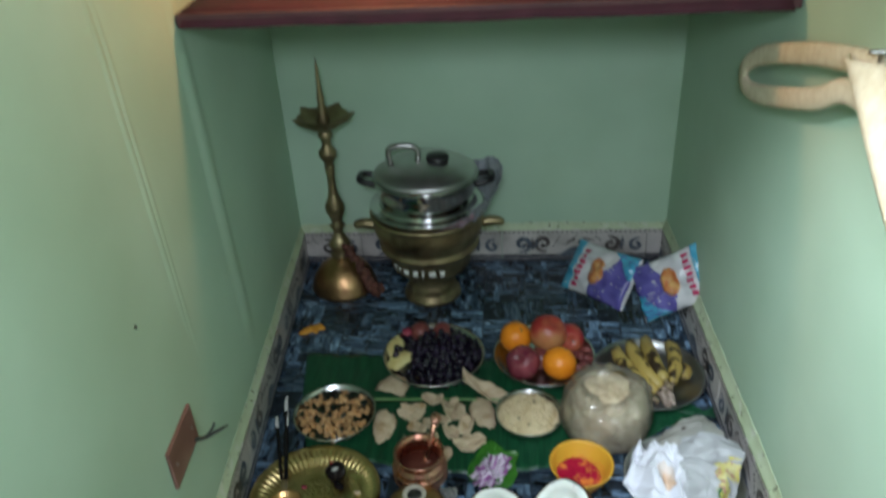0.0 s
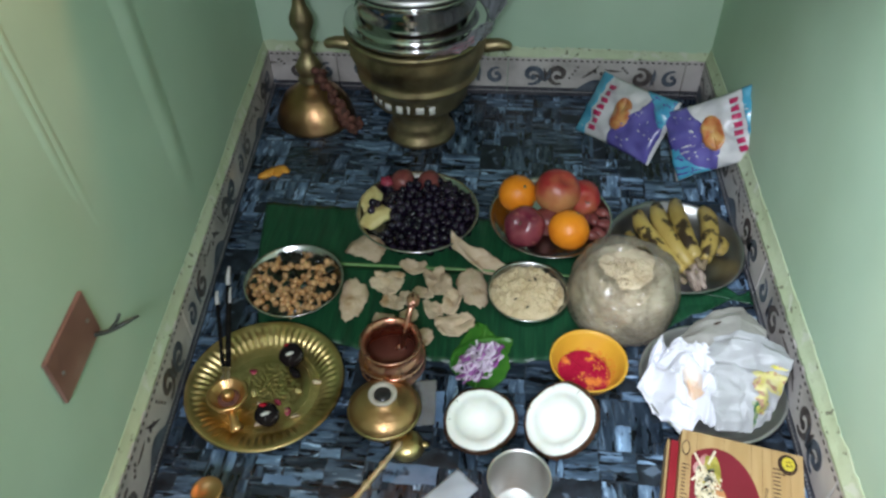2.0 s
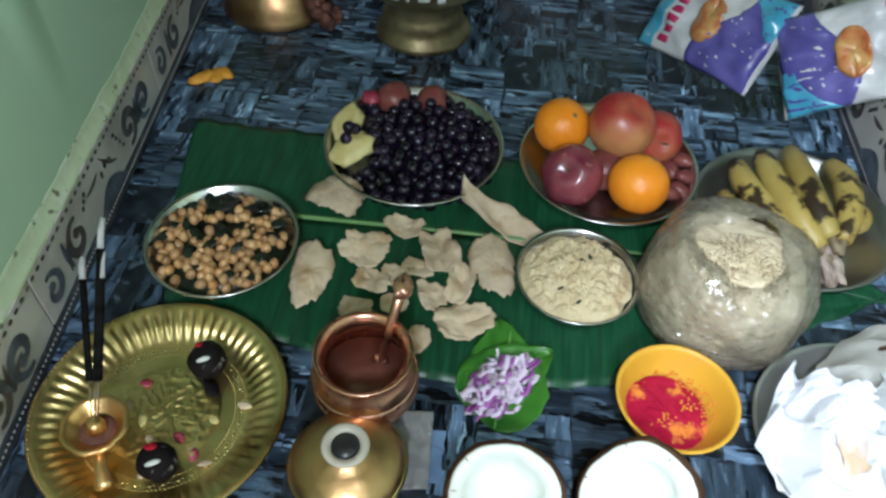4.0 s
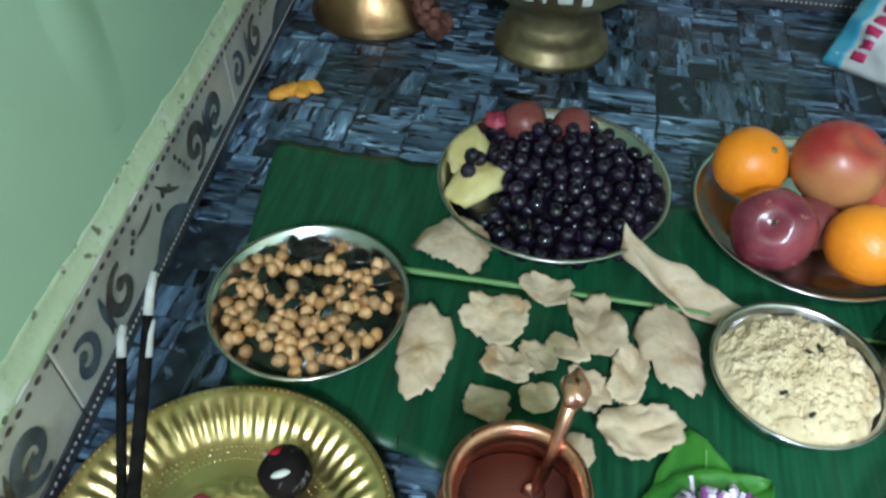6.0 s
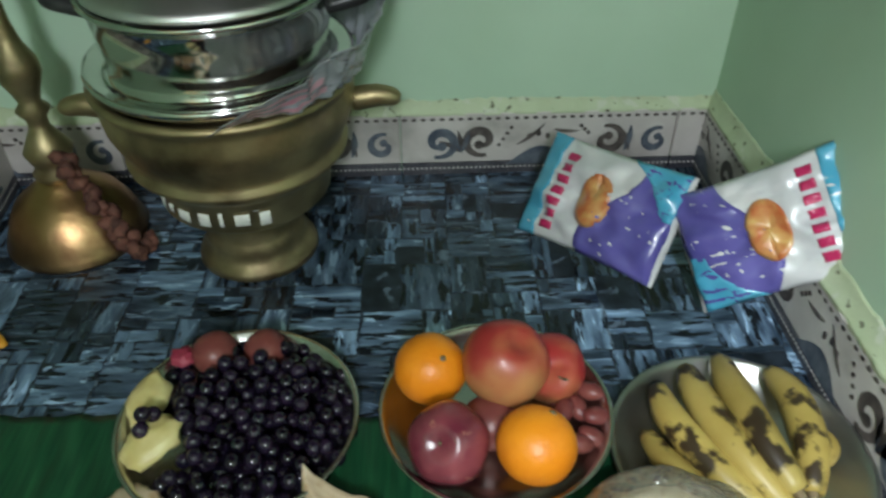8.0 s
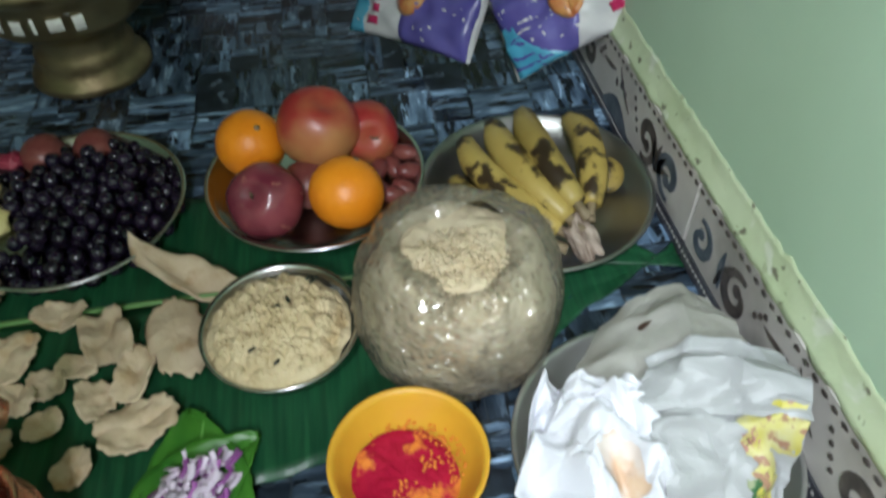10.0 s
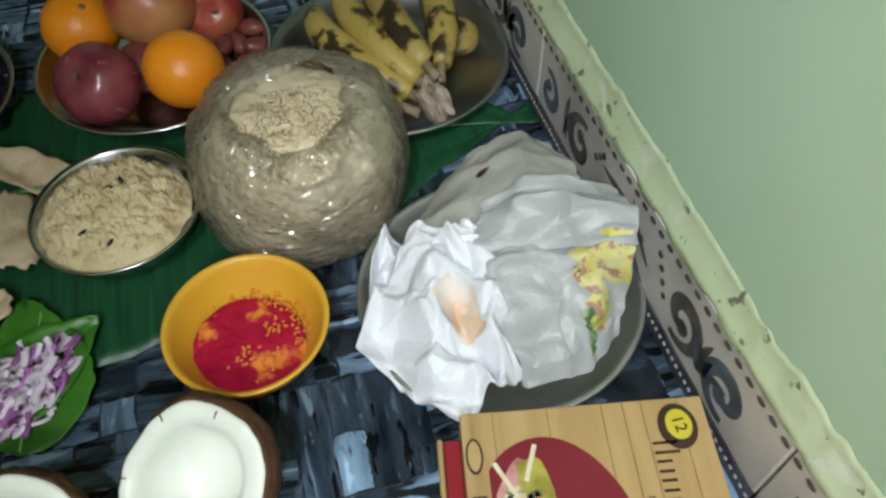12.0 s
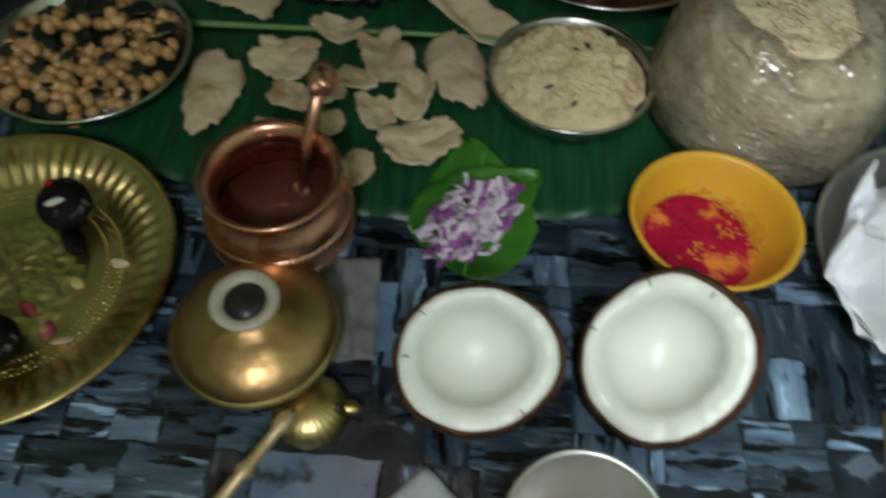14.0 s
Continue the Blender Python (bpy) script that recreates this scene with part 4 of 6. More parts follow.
def fruits():
    plate("steel_plate", 0.459, 1.612, 0.122, 0.030, STEEL, "round steel plate piled with oranges and apples", "plate", 0.7)

    def orange(x, y, z, r):
        t = thing("orange", pose(x, y, z, 20, 25, x * 900), "bright ripe orange on a steel plate", "orange", "oranges on the plate")
        part("peel", ball(r, 4, (1, 1, 0.95), 0.02, 40, x), ORANGE, t)
        part("stalk_button", ball(0.0035, 2, (1, 1, 0.5)), BANANAEND, t).matrix_basis = pose(0, 0, r * 0.95)
    orange(0.492, 1.548, 0.056, 0.0395)
    orange(0.392, 1.648, 0.056, 0.0385)

    def apple(x, y, z, r, mat, rx, ry, label):
        t = thing("apple", pose(x, y, z, rx, ry, 0), label, "apple", "apples on the plate")
        part("skin", apple_mesh(r, mat, "skin"), mat, t)
        if rx > 30:
            part("stalk", tube(spline([(0, 0, r * 0.68), (0.002, 0, r * 0.85), (0.005, 0.002, r * 1.0)], 6), 0.0014, 6), BANANAEND, t)
    apple(0.407, 1.556, 0.052, 0.0405, APPLE, 38, -22, "dark red speckled apple on a steel plate")
    apple(0.470, 1.634, 0.080, 0.0455, PEACH, 10, 20, "large red and yellow apple on top of the fruit")
    apple(0.520, 1.650, 0.050, 0.0380, PEACH, 60, 20, "red apple at the rear of the fruit plate")
    g = part("red_fruit", ball(0.030, 3, (1, 1, 0.9), 0.06, 40, 5), REDFRUIT)
    g.matrix_basis = pose(0.452, 1.592, 0.036)
    tagged(g, "dull red fruit under the oranges and apples", "fruit")
    rng = random.Random(9)
    t = thing("red_fruit_bits", pose(0.545, 1.600, 0.012), "small dull red dates and fruit at the plate edge", "fruit")
    me = mesh_of(ball(0.013, 2, (1.3, 0.8, 0.7), 0.15, 60, 3), "date", REDFRUIT)
    for x, y in scatter(9, 0.026, 0.014, rng):
        shared("date", me, pose(x, y * 1.8, 0.012 + rng.uniform(0, 0.01), 0, rng.uniform(-20, 20), rng.uniform(0, 360)), t)


def bananas():
    plate("steel_plate", 0.697, 1.552, 0.128, 0.026, STEELOLD, "dull steel plate with spotted bananas near the wall", "plate", 0.72)

    bunch = thing("banana_bunch", Matrix.Identity(4), "bunch of over-ripe yellow bananas with brown spots", "bananas")

    def banana(p0, p1, lift, bend, r=0.0165):
        a, b = Vector(p0), Vector(p1)
        side = Vector((-(b - a).y, (b - a).x, 0)).normalized()
        pts = spline([a, a.lerp(b, 0.3) + side * bend + Vector((0, 0, lift)), a.lerp(b, 0.7) + side * bend + Vector((0, 0, lift)), b], 15)
        rad = [r * (0.35 + 0.75 * math.sin(math.pi * (0.10 + 0.82 * k / 14)) ** 0.7) for k in range(15)]
        t = part("banana", tube(pts, rad, 7), BANANA, bunch)
        tip = (pts[0] - pts[1]).normalized()
        part("stalk", tube([pts[0] - tip * 0.004, pts[0] + tip * 0.010, pts[0] + tip * 0.020], [0.0066, 0.0050, 0.0062], 7), BANANAEND, t)
        end = (pts[-1] - pts[-2]).normalized()
        part("tip", tube([pts[-1] - end * 0.003, pts[-1] + end * 0.006], [0.0058, 0.0032], 7), BANANAEND, t)
    banana((0.702, 1.478, 0.034), (0.632, 1.630, 0.036), 0.012, 0.020)
    banana((0.712, 1.482, 0.045), (0.668, 1.650, 0.040), 0.014, 0.016)
    banana((0.722, 1.490, 0.056), (0.706, 1.660, 0.044), 0.014, 0.012)
    banana((0.738, 1.492, 0.050), (0.756, 1.640, 0.044), 0.012, -0.008)
    banana((0.690, 1.470, 0.026), (0.610, 1.575, 0.030), 0.006, 0.014, 0.014)
    part("crown", ball(0.018, 3, (0.8, 1.5, 0.7), 0.7, 90, 4), TORN, bunch, "dried torn crown").matrix_basis = pose(0.722, 1.462, 0.034, 20, 0, 20)
    for x, y, z, r in ((0.775, 1.555, 0.030, 0.021),):
        g = part("small_lime", ball(r, 3, (1, 1, 0.95), 0.03, 60, 1), BANANA)
        g.matrix_basis = pose(x, y, z)
        tagged(g, "small yellow fruit on the banana plate", "fruit")


def mound(r, h, seed, bump, rings=16, segs=56, edge=0.9):
    prof = [(r * k / rings, h * (1 - (k / rings) ** 2.6) + 0.002) for k in range(rings + 1)]

    def wave(i, a, rr, z):
        x, y = rr * math.cos(a), rr * math.sin(a)
        k = min(1, (1 - rr / r) * 6 + 0.25)
        dz = bump * (noise.noise((x * 45, y * 45, seed)) + 0.6 * noise.noise((x * 110, y * 110, seed)) + 0.55 * noise.noise((x * 240, y * 240, seed)))
        return rr * (1 + 0.05 * noise.noise((math.cos(a) * 3, math.sin(a) * 3, seed)) * (rr / r) ** 3), z + dz * k
    return lathe(prof, segs, wave)


def rice_bowl():
    t = thing("steel_bowl", pose(0.419, 1.402, 0.004), "small round steel bowl holding cooked rice", "bowl")
    part("dish", lathe([(0, 0.0), (0.045, 0.0), (0.052, 0.002), (0.066, 0.018), (0.071, 0.030), (0.0735, 0.0335), (0.074, 0.035), (0.0725, 0.036), (0.069, 0.033), (0.064, 0.019), (0.050, 0.004), (0, 0.003)], 64), STEEL, t)
    R = 0.0660

    def heap(x, y):
        d = math.hypot(x, y) / R
        lump = 0.010 * (0.55 - noise.voronoi((x * 78, y * 78, 2.0))[0][0]) + 0.0055 * (0.5 - noise.voronoi((x * 190, y * 190, 7.0))[0][0]) + 0.003 * noise.noise((x * 480, y * 480, 1))
        return 0.026 * (1 - d ** 2.6) + 0.002 + lump * min(1, (1 - d) * 6 + 0.3)
    rings = 72
    bm = lathe([(R * k / rings, 0.0) for k in range(rings + 1)], 230, lambda i, a, r, z: (r * (1 + 0.05 * noise.noise((math.cos(a) * 5, math.sin(a) * 5, 4)) * (r / R) ** 4), heap(r * math.cos(a), r * math.sin(a))))
    m = part("cooked_rice", bm, RICE)
    m.matrix_basis = pose(0.417, 1.399, 0.031)
    tagged(m, "clumpy cream cooked rice heaped in a steel bowl", "rice")
    tagged(part("rice_grain", grains(120, 0.060, 0.0026, 0.0014, 3, lambda x, y: heap(x, y) + 0.0004), RICE, m), "loose cooked grains", kind="stuff")
    rng = random.Random(12)
    spice = mesh_of(ball(0.003, 1, (1.6, 0.8, 0.5), 0.3, 90), "spice", MUSTARD)
    h = thing("fried_spices", pose(0.417, 1.399, 0.056), "few dark fried spices on the rice", "spice")
    for x, y in ((0.030, 0.046), (0.034, 0.041), (0.004, 0.006), (0.012, 0.014), (-0.020, -0.034), (0.001, -0.048), (0.036, 0.050)):
        shared("spice", spice, pose(x, y, 0.003 - 0.020 * (math.hypot(x, y) / 0.069) ** 2.6, rng.uniform(0, 40), 0, rng.uniform(0, 360)), h)


def grains(n, radius, length, thick, seed, height):
    """Many short grains lying over a heap, in one mesh."""
    rng = random.Random(seed)
    bm = bmesh.new()
    for _ in range(n):
        a, d = rng.uniform(0, 6.283), radius * math.sqrt(rng.random())
        x, y = d * math.cos(a), d * math.sin(a)
        m = pose(x, y, height(x, y) + rng.uniform(-0.001, 0.0016), rng.uniform(-35, 35), rng.uniform(-35, 35), rng.uniform(0, 360)) @ Matrix.Diagonal((length, thick, thick, 1))
        vs = [bm.verts.new(m @ Vector(p)) for p in ((-1, 0, 0), (-0.3, 1, 0), (-0.3, -0.5, 0.9), (-0.3, -0.5, -0.9), (0.5, 0.9, 0), (0.5, -0.5, 0.8), (0.5, -0.5, -0.8), (1, 0, 0))]
        for f in ((0, 2, 1), (0, 3, 2), (0, 1, 3), (1, 2, 5, 4), (2, 3, 6, 5), (3, 1, 4, 6), (7, 4, 5), (7, 5, 6), (7, 6, 4)):
            bm.faces.new([vs[q] for q in f])
    return bm


def puffed_bag():
    t = thing("food_in_polythene", pose(0.585, 1.400, 0.004), "puffed rice heaped in a crinkled clear polythene bag", "food bag")
    R = 0.090

    def lump(i, a, r, z):
        p = Vector((r * math.cos(a), r * math.sin(a), z))
        n = noise.noise(p * 22) + 0.6 * noise.noise(Vector((p.x, p.y, p.z * 2.2 + p.x * 0.8)) * 52) + 0.35 * noise.noise(p * 130)
        return r * (1 + 0.045 * n), z + 0.004 * min(1, r / 0.04) * n
    ctrl = [(0.060, 0, 0.000), (0.080, 0, 0.003), (0.0885, 0, 0.018), (0.0890, 0, 0.040), (0.0850, 0, 0.066), (0.0740, 0, 0.088), (0.0560, 0, 0.103), (0.030, 0, 0.110), (0.0, 0, 0.112)]
    part("puffed_rice", lathe([(max(0, p.x), p.z) for p in spline(ctrl, 44)], 130, lump), DOUGH, t, "pale cream puffed rice")
    def cap(i, a, r, z):
        x, y = math.cos(a), math.sin(a)
        k = r / 0.05
        return r * (1 + 0.16 * math.cos(3 * (a - 0.75)) + 0.10 * noise.noise((x * 3, y * 3, 6)) * k), z + 0.004 * noise.noise((r * x * 70, r * y * 70, 3)) + 0.002 * noise.noise((r * x * 220, r * y * 220, 3))
    top = part("open_top", lathe([(0.050 * k / 26, 0.1205 - 0.013 * (k / 26) ** 2.2) for k in range(27)], 110, cap), PUFF, t, "loose puffed rice showing at the open mouth")
    top.matrix_basis = pose(-0.003, -0.020, -0.001, 4, 0, 0)
    tagged(part("puffed_grain", grains(520, 0.050, 0.0030, 0.0015, 5, lambda x, y: 0.1212 - 0.013 * (math.hypot(x, y) / 0.05) ** 2.2), PUFF, t), kind="stuff").matrix_basis = pose(-0.003, -0.020, -0.001, 4, 0, 0)

    def bagshape(i, a, r, z):
        p = Vector((r * math.cos(a), r * math.sin(a), z))
        crease = 0.3 - abs(noise.noise(Vector((p.x + 0.5 * p.z, p.y, p.z - 0.4 * p.x)) * 34))
        n = noise.noise(p * 17) + 0.5 * crease + 0.55 * (0.3 - abs(noise.noise(Vector((p.x, p.y, p.z * 1.6 + 0.7 * p.x)) * 62)))
        k = min(1, r / 0.05)
        lip = max(0, i - 44) / 11
        return r * (1 + 0.075 * n) * (1 + 0.16 * lip * math.cos(3 * (a - 0.75))), z + 0.006 * k * noise.noise(p * 40) + 0.012 * lip * noise.noise(p * 30)
    ctrl = [(0.070, 0, -0.0005), (0.088, 0, 0.004), (0.095, 0, 0.020), (0.0965, 0, 0.050), (0.093, 0, 0.080), (0.086, 0, 0.100), (0.074, 0, 0.112), (0.062, 0, 0.117), (0.052, 0, 0.1165), (0.044, 0, 0.114)]
    part("polythene_bag", lathe([(p.x, p.z) for p in spline(ctrl, 56)], 200, bagshape), FILM, t, "crinkled clear polythene bag")


chickpeas()
grapes()
fruits()
bananas()
rice_bowl()
puffed_bag()


def papad(x, y, w, d, rot, seed, curl=0.006, puff=0.0, lobes=3.0):
    """A curled, uneven piece of fried papad, lying on the leaf."""
    bm = bmesh.new()
    n, rings = 72, 9
    def zz(px, py):
        X, Y = px / w * 2, py / d * 2
        dome = puff * math.sqrt(max(0, 1.12 - X * X - 0.45 * Y * Y))
        crisp = 0.45 if puff else 1.0
        return ((curl if not puff else 0.0) * X * X + dome + crisp * (0.9 * curl * abs(noise.noise((px * 34 + seed, py * 34, seed))) + 0.7 * curl * noise.noise((px * 42, py * 42, seed))
                + 0.16 * curl * math.sin(px * 150 + seed) + 0.35 * curl * noise.noise((px * 100, py * 100, seed + 4))) + 0.0010 * noise.noise((px * 200, py * 200, seed)))
    rows = []
    for i in range(1, rings + 1):
        ring = []
        for k in range(n):
            a = 2 * math.pi * k / n
            e = 0.96 + 0.30 * noise.noise((math.cos(a) * lobes * 0.36, math.sin(a) * lobes * 0.36, seed)) + 0.12 * noise.noise((math.cos(a) * 3.2, math.sin(a) * 3.2, seed + 7)) + 0.10 * noise.noise((math.cos(a) * 8, math.sin(a) * 8, seed + 3)) + 0.05 * noise.noise((math.cos(a) * 20, math.sin(a) * 20, seed + 5))
            sq = 1 / max(abs(math.cos(a)), abs(math.sin(a))) ** 0.45
            px, py = w / 2 * e * sq * math.cos(a) * i / rings, d / 2 * e * sq * math.sin(a) * i / rings
            ring.append(bm.verts.new((px, py, zz(px, py))))
        rows.append(ring)
    c = bm.verts.new((0, 0, zz(0, 0)))
    for k in range(n):
        bm.faces.new((c, rows[0][k], rows[0][(k + 1) % n]))
        for a, b in zip(rows, rows[1:]):
            bm.faces.new((a[k], b[k], b[(k + 1) % n], a[(k + 1) % n]))
    bmesh.ops.recalc_face_normals(bm, faces=bm.faces)
    bmesh.ops.solidify(bm, geom=bm.faces[:], thickness=0.0024)
    low = min(v.co.z for v in bm.verts)
    ob = part("papad", bm, PAPAD)
    ob.matrix_basis = pose(x, y, 0.0055 - low, 0, 0, rot)
    tagged(ob, "curled piece of pale fried papad on the banana leaf", "papad", "papads on the leaf")


# x, y, width, depth, turn, seed, curl
for row in ((0.106, 1.506, 0.070, 0.060, -20, 1, 0.010, 0.022), (0.103, 1.374, 0.048, 0.094, 8, 2, 0.006, 0.014), (0.158, 1.428, 0.060, 0.056, -10, 3, 0.007), (0.201, 1.470, 0.052, 0.036, -25, 4, 0.006),
            (0.251, 1.436, 0.044, 0.062, 18, 5, 0.009), (0.178, 1.377, 0.048, 0.036, -20, 6, 0.006), (0.204, 1.392, 0.034, 0.034, 10, 7, 0.004), (0.228, 1.406, 0.042, 0.028, -12, 8, 0.005),
            (0.249, 1.367, 0.032, 0.050, 25, 9, 0.006), (0.283, 1.388, 0.034, 0.062, -14, 10, 0.006), (0.318, 1.422, 0.052, 0.092, 14, 11, 0.006, 0.016), (0.292, 1.333, 0.064, 0.048, 22, 12, 0.010),
            (0.241, 1.302, 0.038, 0.034, 30, 13, 0.005), (0.166, 1.335, 0.040, 0.034, 0, 14, 0.005), (0.207, 1.350, 0.036, 0.032, 40, 15, 0.005)):
    size = 1.10 if row[2] * row[3] > 0.0025 else 1.0
    papad(row[0], row[1], row[2] * size, row[3] * size, *row[4:])


def long_papad():
    def fn(u, v):
        x = 0.115 * u
        y = -0.052 * (1 - (1 - u) ** 2.4) + 0.010 * math.sin(u * 3.1) + (v - 0.5) * (0.020 + 0.020 * math.sin(math.pi * min(1, u * 0.95)) ** 1.2 + 0.006 * noise.noise((u * 9, v, 3)))
        z = 0.006 + 0.026 * (1 - u) ** 2 * (0.5 + v) + 0.010 * math.sin(v * 4 + u * 6) * (0.3 + u) + 0.003 * noise.noise((u * 8, v * 5, 1))
        return Vector((x, y, max(z, 0.001)))
    ob = part("papad", sheet(28, 8, fn, 0.0022), PAPAD)
    ob.matrix_basis = pose(0.268, 1.530, 0.0050, 0, 0, -2)
    tagged(ob, "long twisted fried papad leaning towards a bowl", "papad", "papads on the leaf")


long_papad()


# ---- brass tray and incense ----
def brass_tray():
    t = thing("brass_tray", pose(-0.006, 1.176, 0.0), "round brass puja tray with a fluted rim", "tray")

    def flute(i, a, r, z):
        if 10 <= i <= 12:
            return r, z + 0.0024 * math.cos(60 * a + i * 0.55)
        return r, z
    prof = [(0, 0.0), (0.080, 0.0), (0.092, 0.003), (0.100, 0.010), (0.124, 0.019), (0.1285, 0.021), (0.130, 0.0225), (0.1285, 0.0245),
            (0.1215, 0.0228), (0.1180, 0.0214), (0.1120, 0.0192), (0.1080, 0.0176), (0.1000, 0.0140), (0.092, 0.0062), (0.084, 0.0040), (0.060, 0.0032), (0, 0.0032)]
    part("dish", lathe(prof, 288, flute), BRASS, t)
    bead = bmesh.new()
    for R, n, s in ((0.084, 130, 0.0012), (0.073, 116, 0.0011)):
        for k in range(n):
            a = 2 * math.pi * k / n
            bmesh.ops.create_icosphere(bead, subdivisions=1, radius=s, matrix=Matrix.Translation((R * math.cos(a), R * math.sin(a), 0.0042)))
    tagged(part("beading", bead, BRASS, t), kind="stuff")
    def relief(i, a, r, z):
        x, y = r * math.cos(a) * 95, r * math.sin(a) * 95
        f = min(1, (0.058 - r) / 0.006, r / 0.004)
        n = abs(noise.noise((x, y, 3.0))) + 0.6 * abs(noise.noise((x * 1.9 + 4, y * 1.9, 8.0)))
        return r, z + max(0, f) * 0.0042 * max(0, 0.42 - n)
    part("embossed_centre", lathe([(0.0582 * (1 - k / 34), 0.0034 + 0.0003 * (k > 0)) for k in range(34)] + [(0, 0.0037)], 150, relief), BRASS, t, "embossed raised pattern")
    ring = bmesh.new()
    for k in range(36):
        a = 2 * math.pi * k / 36
        for da, dr, s in ((0.0, 0.0795, 0.0022), (0.06, 0.0785, 0.0014), (-0.05, 0.0808, 0.0012)):
            bmesh.ops.create_icosphere(ring, subdivisions=1, radius=s, matrix=Matrix.Translation((dr * math.cos(a + da), dr * math.sin(a + da), 0.0036)) @ Matrix.Rotation(a, 4, "Z") @ Matrix.Diagonal((0.7, 1.3, 0.5, 1)))
    tagged(part("scroll_border", ring, BRASS, t), kind="stuff")
    rim = bmesh.new()
    for k in range(150):
        a = 2 * math.pi * k / 150
        bmesh.ops.create_icosphere(rim, subdivisions=1, radius=0.0012, matrix=Matrix.Translation((0.1268 * math.cos(a), 0.1268 * math.sin(a), 0.0244)))
    tagged(part("rim_beading", rim, BRASS, t), kind="stuff")
    rng = random.Random(21)
    bits = thing("flower_scraps", pose(-0.006, 1.176, 0.0034), "scattered small petals and rice grains on the brass tray", "petals")
    for mat, n in ((PALEFRUIT, 7), (PAPAD, 9), (PETAL, 2), (PINKPETAL, 3)):
        me = mesh_of(ball(0.0046, 2, (1.5, 1.0, 0.3), 0.8, 150, n), "petal_scrap", mat)
        for x, y in scatter(n, 0.088, 0.009, rng):
            shared("petal_scrap", me, pose(x, y, 0.0016 + 0.004 * max(0, math.hypot(x, y) - 0.08) / 0.008, rng.uniform(-20, 20), rng.uniform(-20, 20), rng.uniform(0, 360)), bits)
    for x, y, r in ((0.024, 1.234, 0.0205), (0.014, 1.116, 0.0195)):
        t2 = thing("dark_nut", pose(x, y, 0.0035), "dark round nut smeared with red and white paste", "nut", "nuts on the tray")
        part("kernel", ball(r, 3, (1, 1, 0.95), 0.12, 70, x * 99), NUT, t2).matrix_basis = pose(0, 0, r * 0.95)
        part("paste_mark", ball(0.005, 2, (1.5, 0.6, 0.5), 0.3, 90), WHITEINK, t2).matrix_basis = pose(0.002, -r * 0.45, r * 1.72, 20, 0, 30)
        part("kumkum_mark", ball(0.0055, 2, (1.2, 0.9, 0.5), 0.3, 90), KUMKUM, t2).matrix_basis = pose(-0.006, r * 0.35, r * 1.74, -20, 0, 0)
    dried = part("dried_fruit", ball(0.010, 2, (1.4, 0.7, 0.6), 0.4, 90, 4), NUT)
    dried.matrix_basis = pose(0.035, 1.208, 0.0095, 0, 0, -40)
    tagged(dried, "shrivelled dark piece on the brass tray", "dried fruit")

    h = thing("incense_holder", pose(-0.054, 1.138, 0.0036), "small round gold-coloured incense holder on the tray", "incense holder")

    def lobes(i, a, r, z):
        f = min(1, max(0, (r - 0.010) / 0.010))
        return r * (1 + 0.02 * f * math.cos(8 * a)), z
    part("cup", lathe([(0, 0.0), (0.016, 0.0), (0.018, 0.004), (0.013, 0.009), (0.016, 0.014), (0.026, 0.020), (0.032, 0.030), (0.033, 0.034), (0.031, 0.036), (0.027, 0.034), (0.022, 0.026), (0.012, 0.021), (0, 0.020)], 48, lobes), GOLD, h)
    # Dark brown disc covers the floor of the cup.
    part("burnt_centre", lathe([(0, 0.0262), (0.012, 0.0258), (0.0185, 0.0235), (0.0185, 0.0215), (0, 0.0210)], 28), DRIED, h, "dark brown disc inside the cup")
    part("socket", lathe([(0, 0.017), (0.009, 0.017), (0.010, 0.030), (0.008, 0.038), (0.005, 0.040), (0, 0.040)], 20), GOLD, h)
    part("handle", tube(spline([(0.012, -0.024, 0.022), (0.022, -0.042, 0.020), (0.028, -0.052, 0.012)], 8), [0.006, 0.006, 0.0065, 0.007, 0.008, 0.010, 0.011, 0.007], 10), GOLD, h)
    for bx, by, tx, ty, tz, ash in ((-0.055, 1.142, -0.070, 1.290, 0.172, 0.030), (-0.058, 1.142, -0.088, 1.262, 0.142, 0.022), (-0.052, 1.143, -0.066, 1.266, 0.150, 0.026)):
        st = thing("incense_stick", pose(bx, by, 0.040), "thin black burning incense stick with a grey ash tip", "incense stick", "incense sticks in the holder")
        d = Vector((tx - bx, ty - by, tz - 0.040))
        n = d.normalized()
        part("stick", tube([n * 0, n * 0.040], 0.0009, 6), BANANAEND, st, "bare bamboo end")
        part("incense", tube([n * 0.038, n * (d.length - ash)], 0.0036, 8), STICK, st)
        part("ash", tube([n * (d.length - ash), n * (d.length - ash * 0.4), d + Vector((0.001, 0.001, -0.001))], [0.0035, 0.0033, 0.0026], 8), ASH, st, "pale grey ash")


brass_tray()


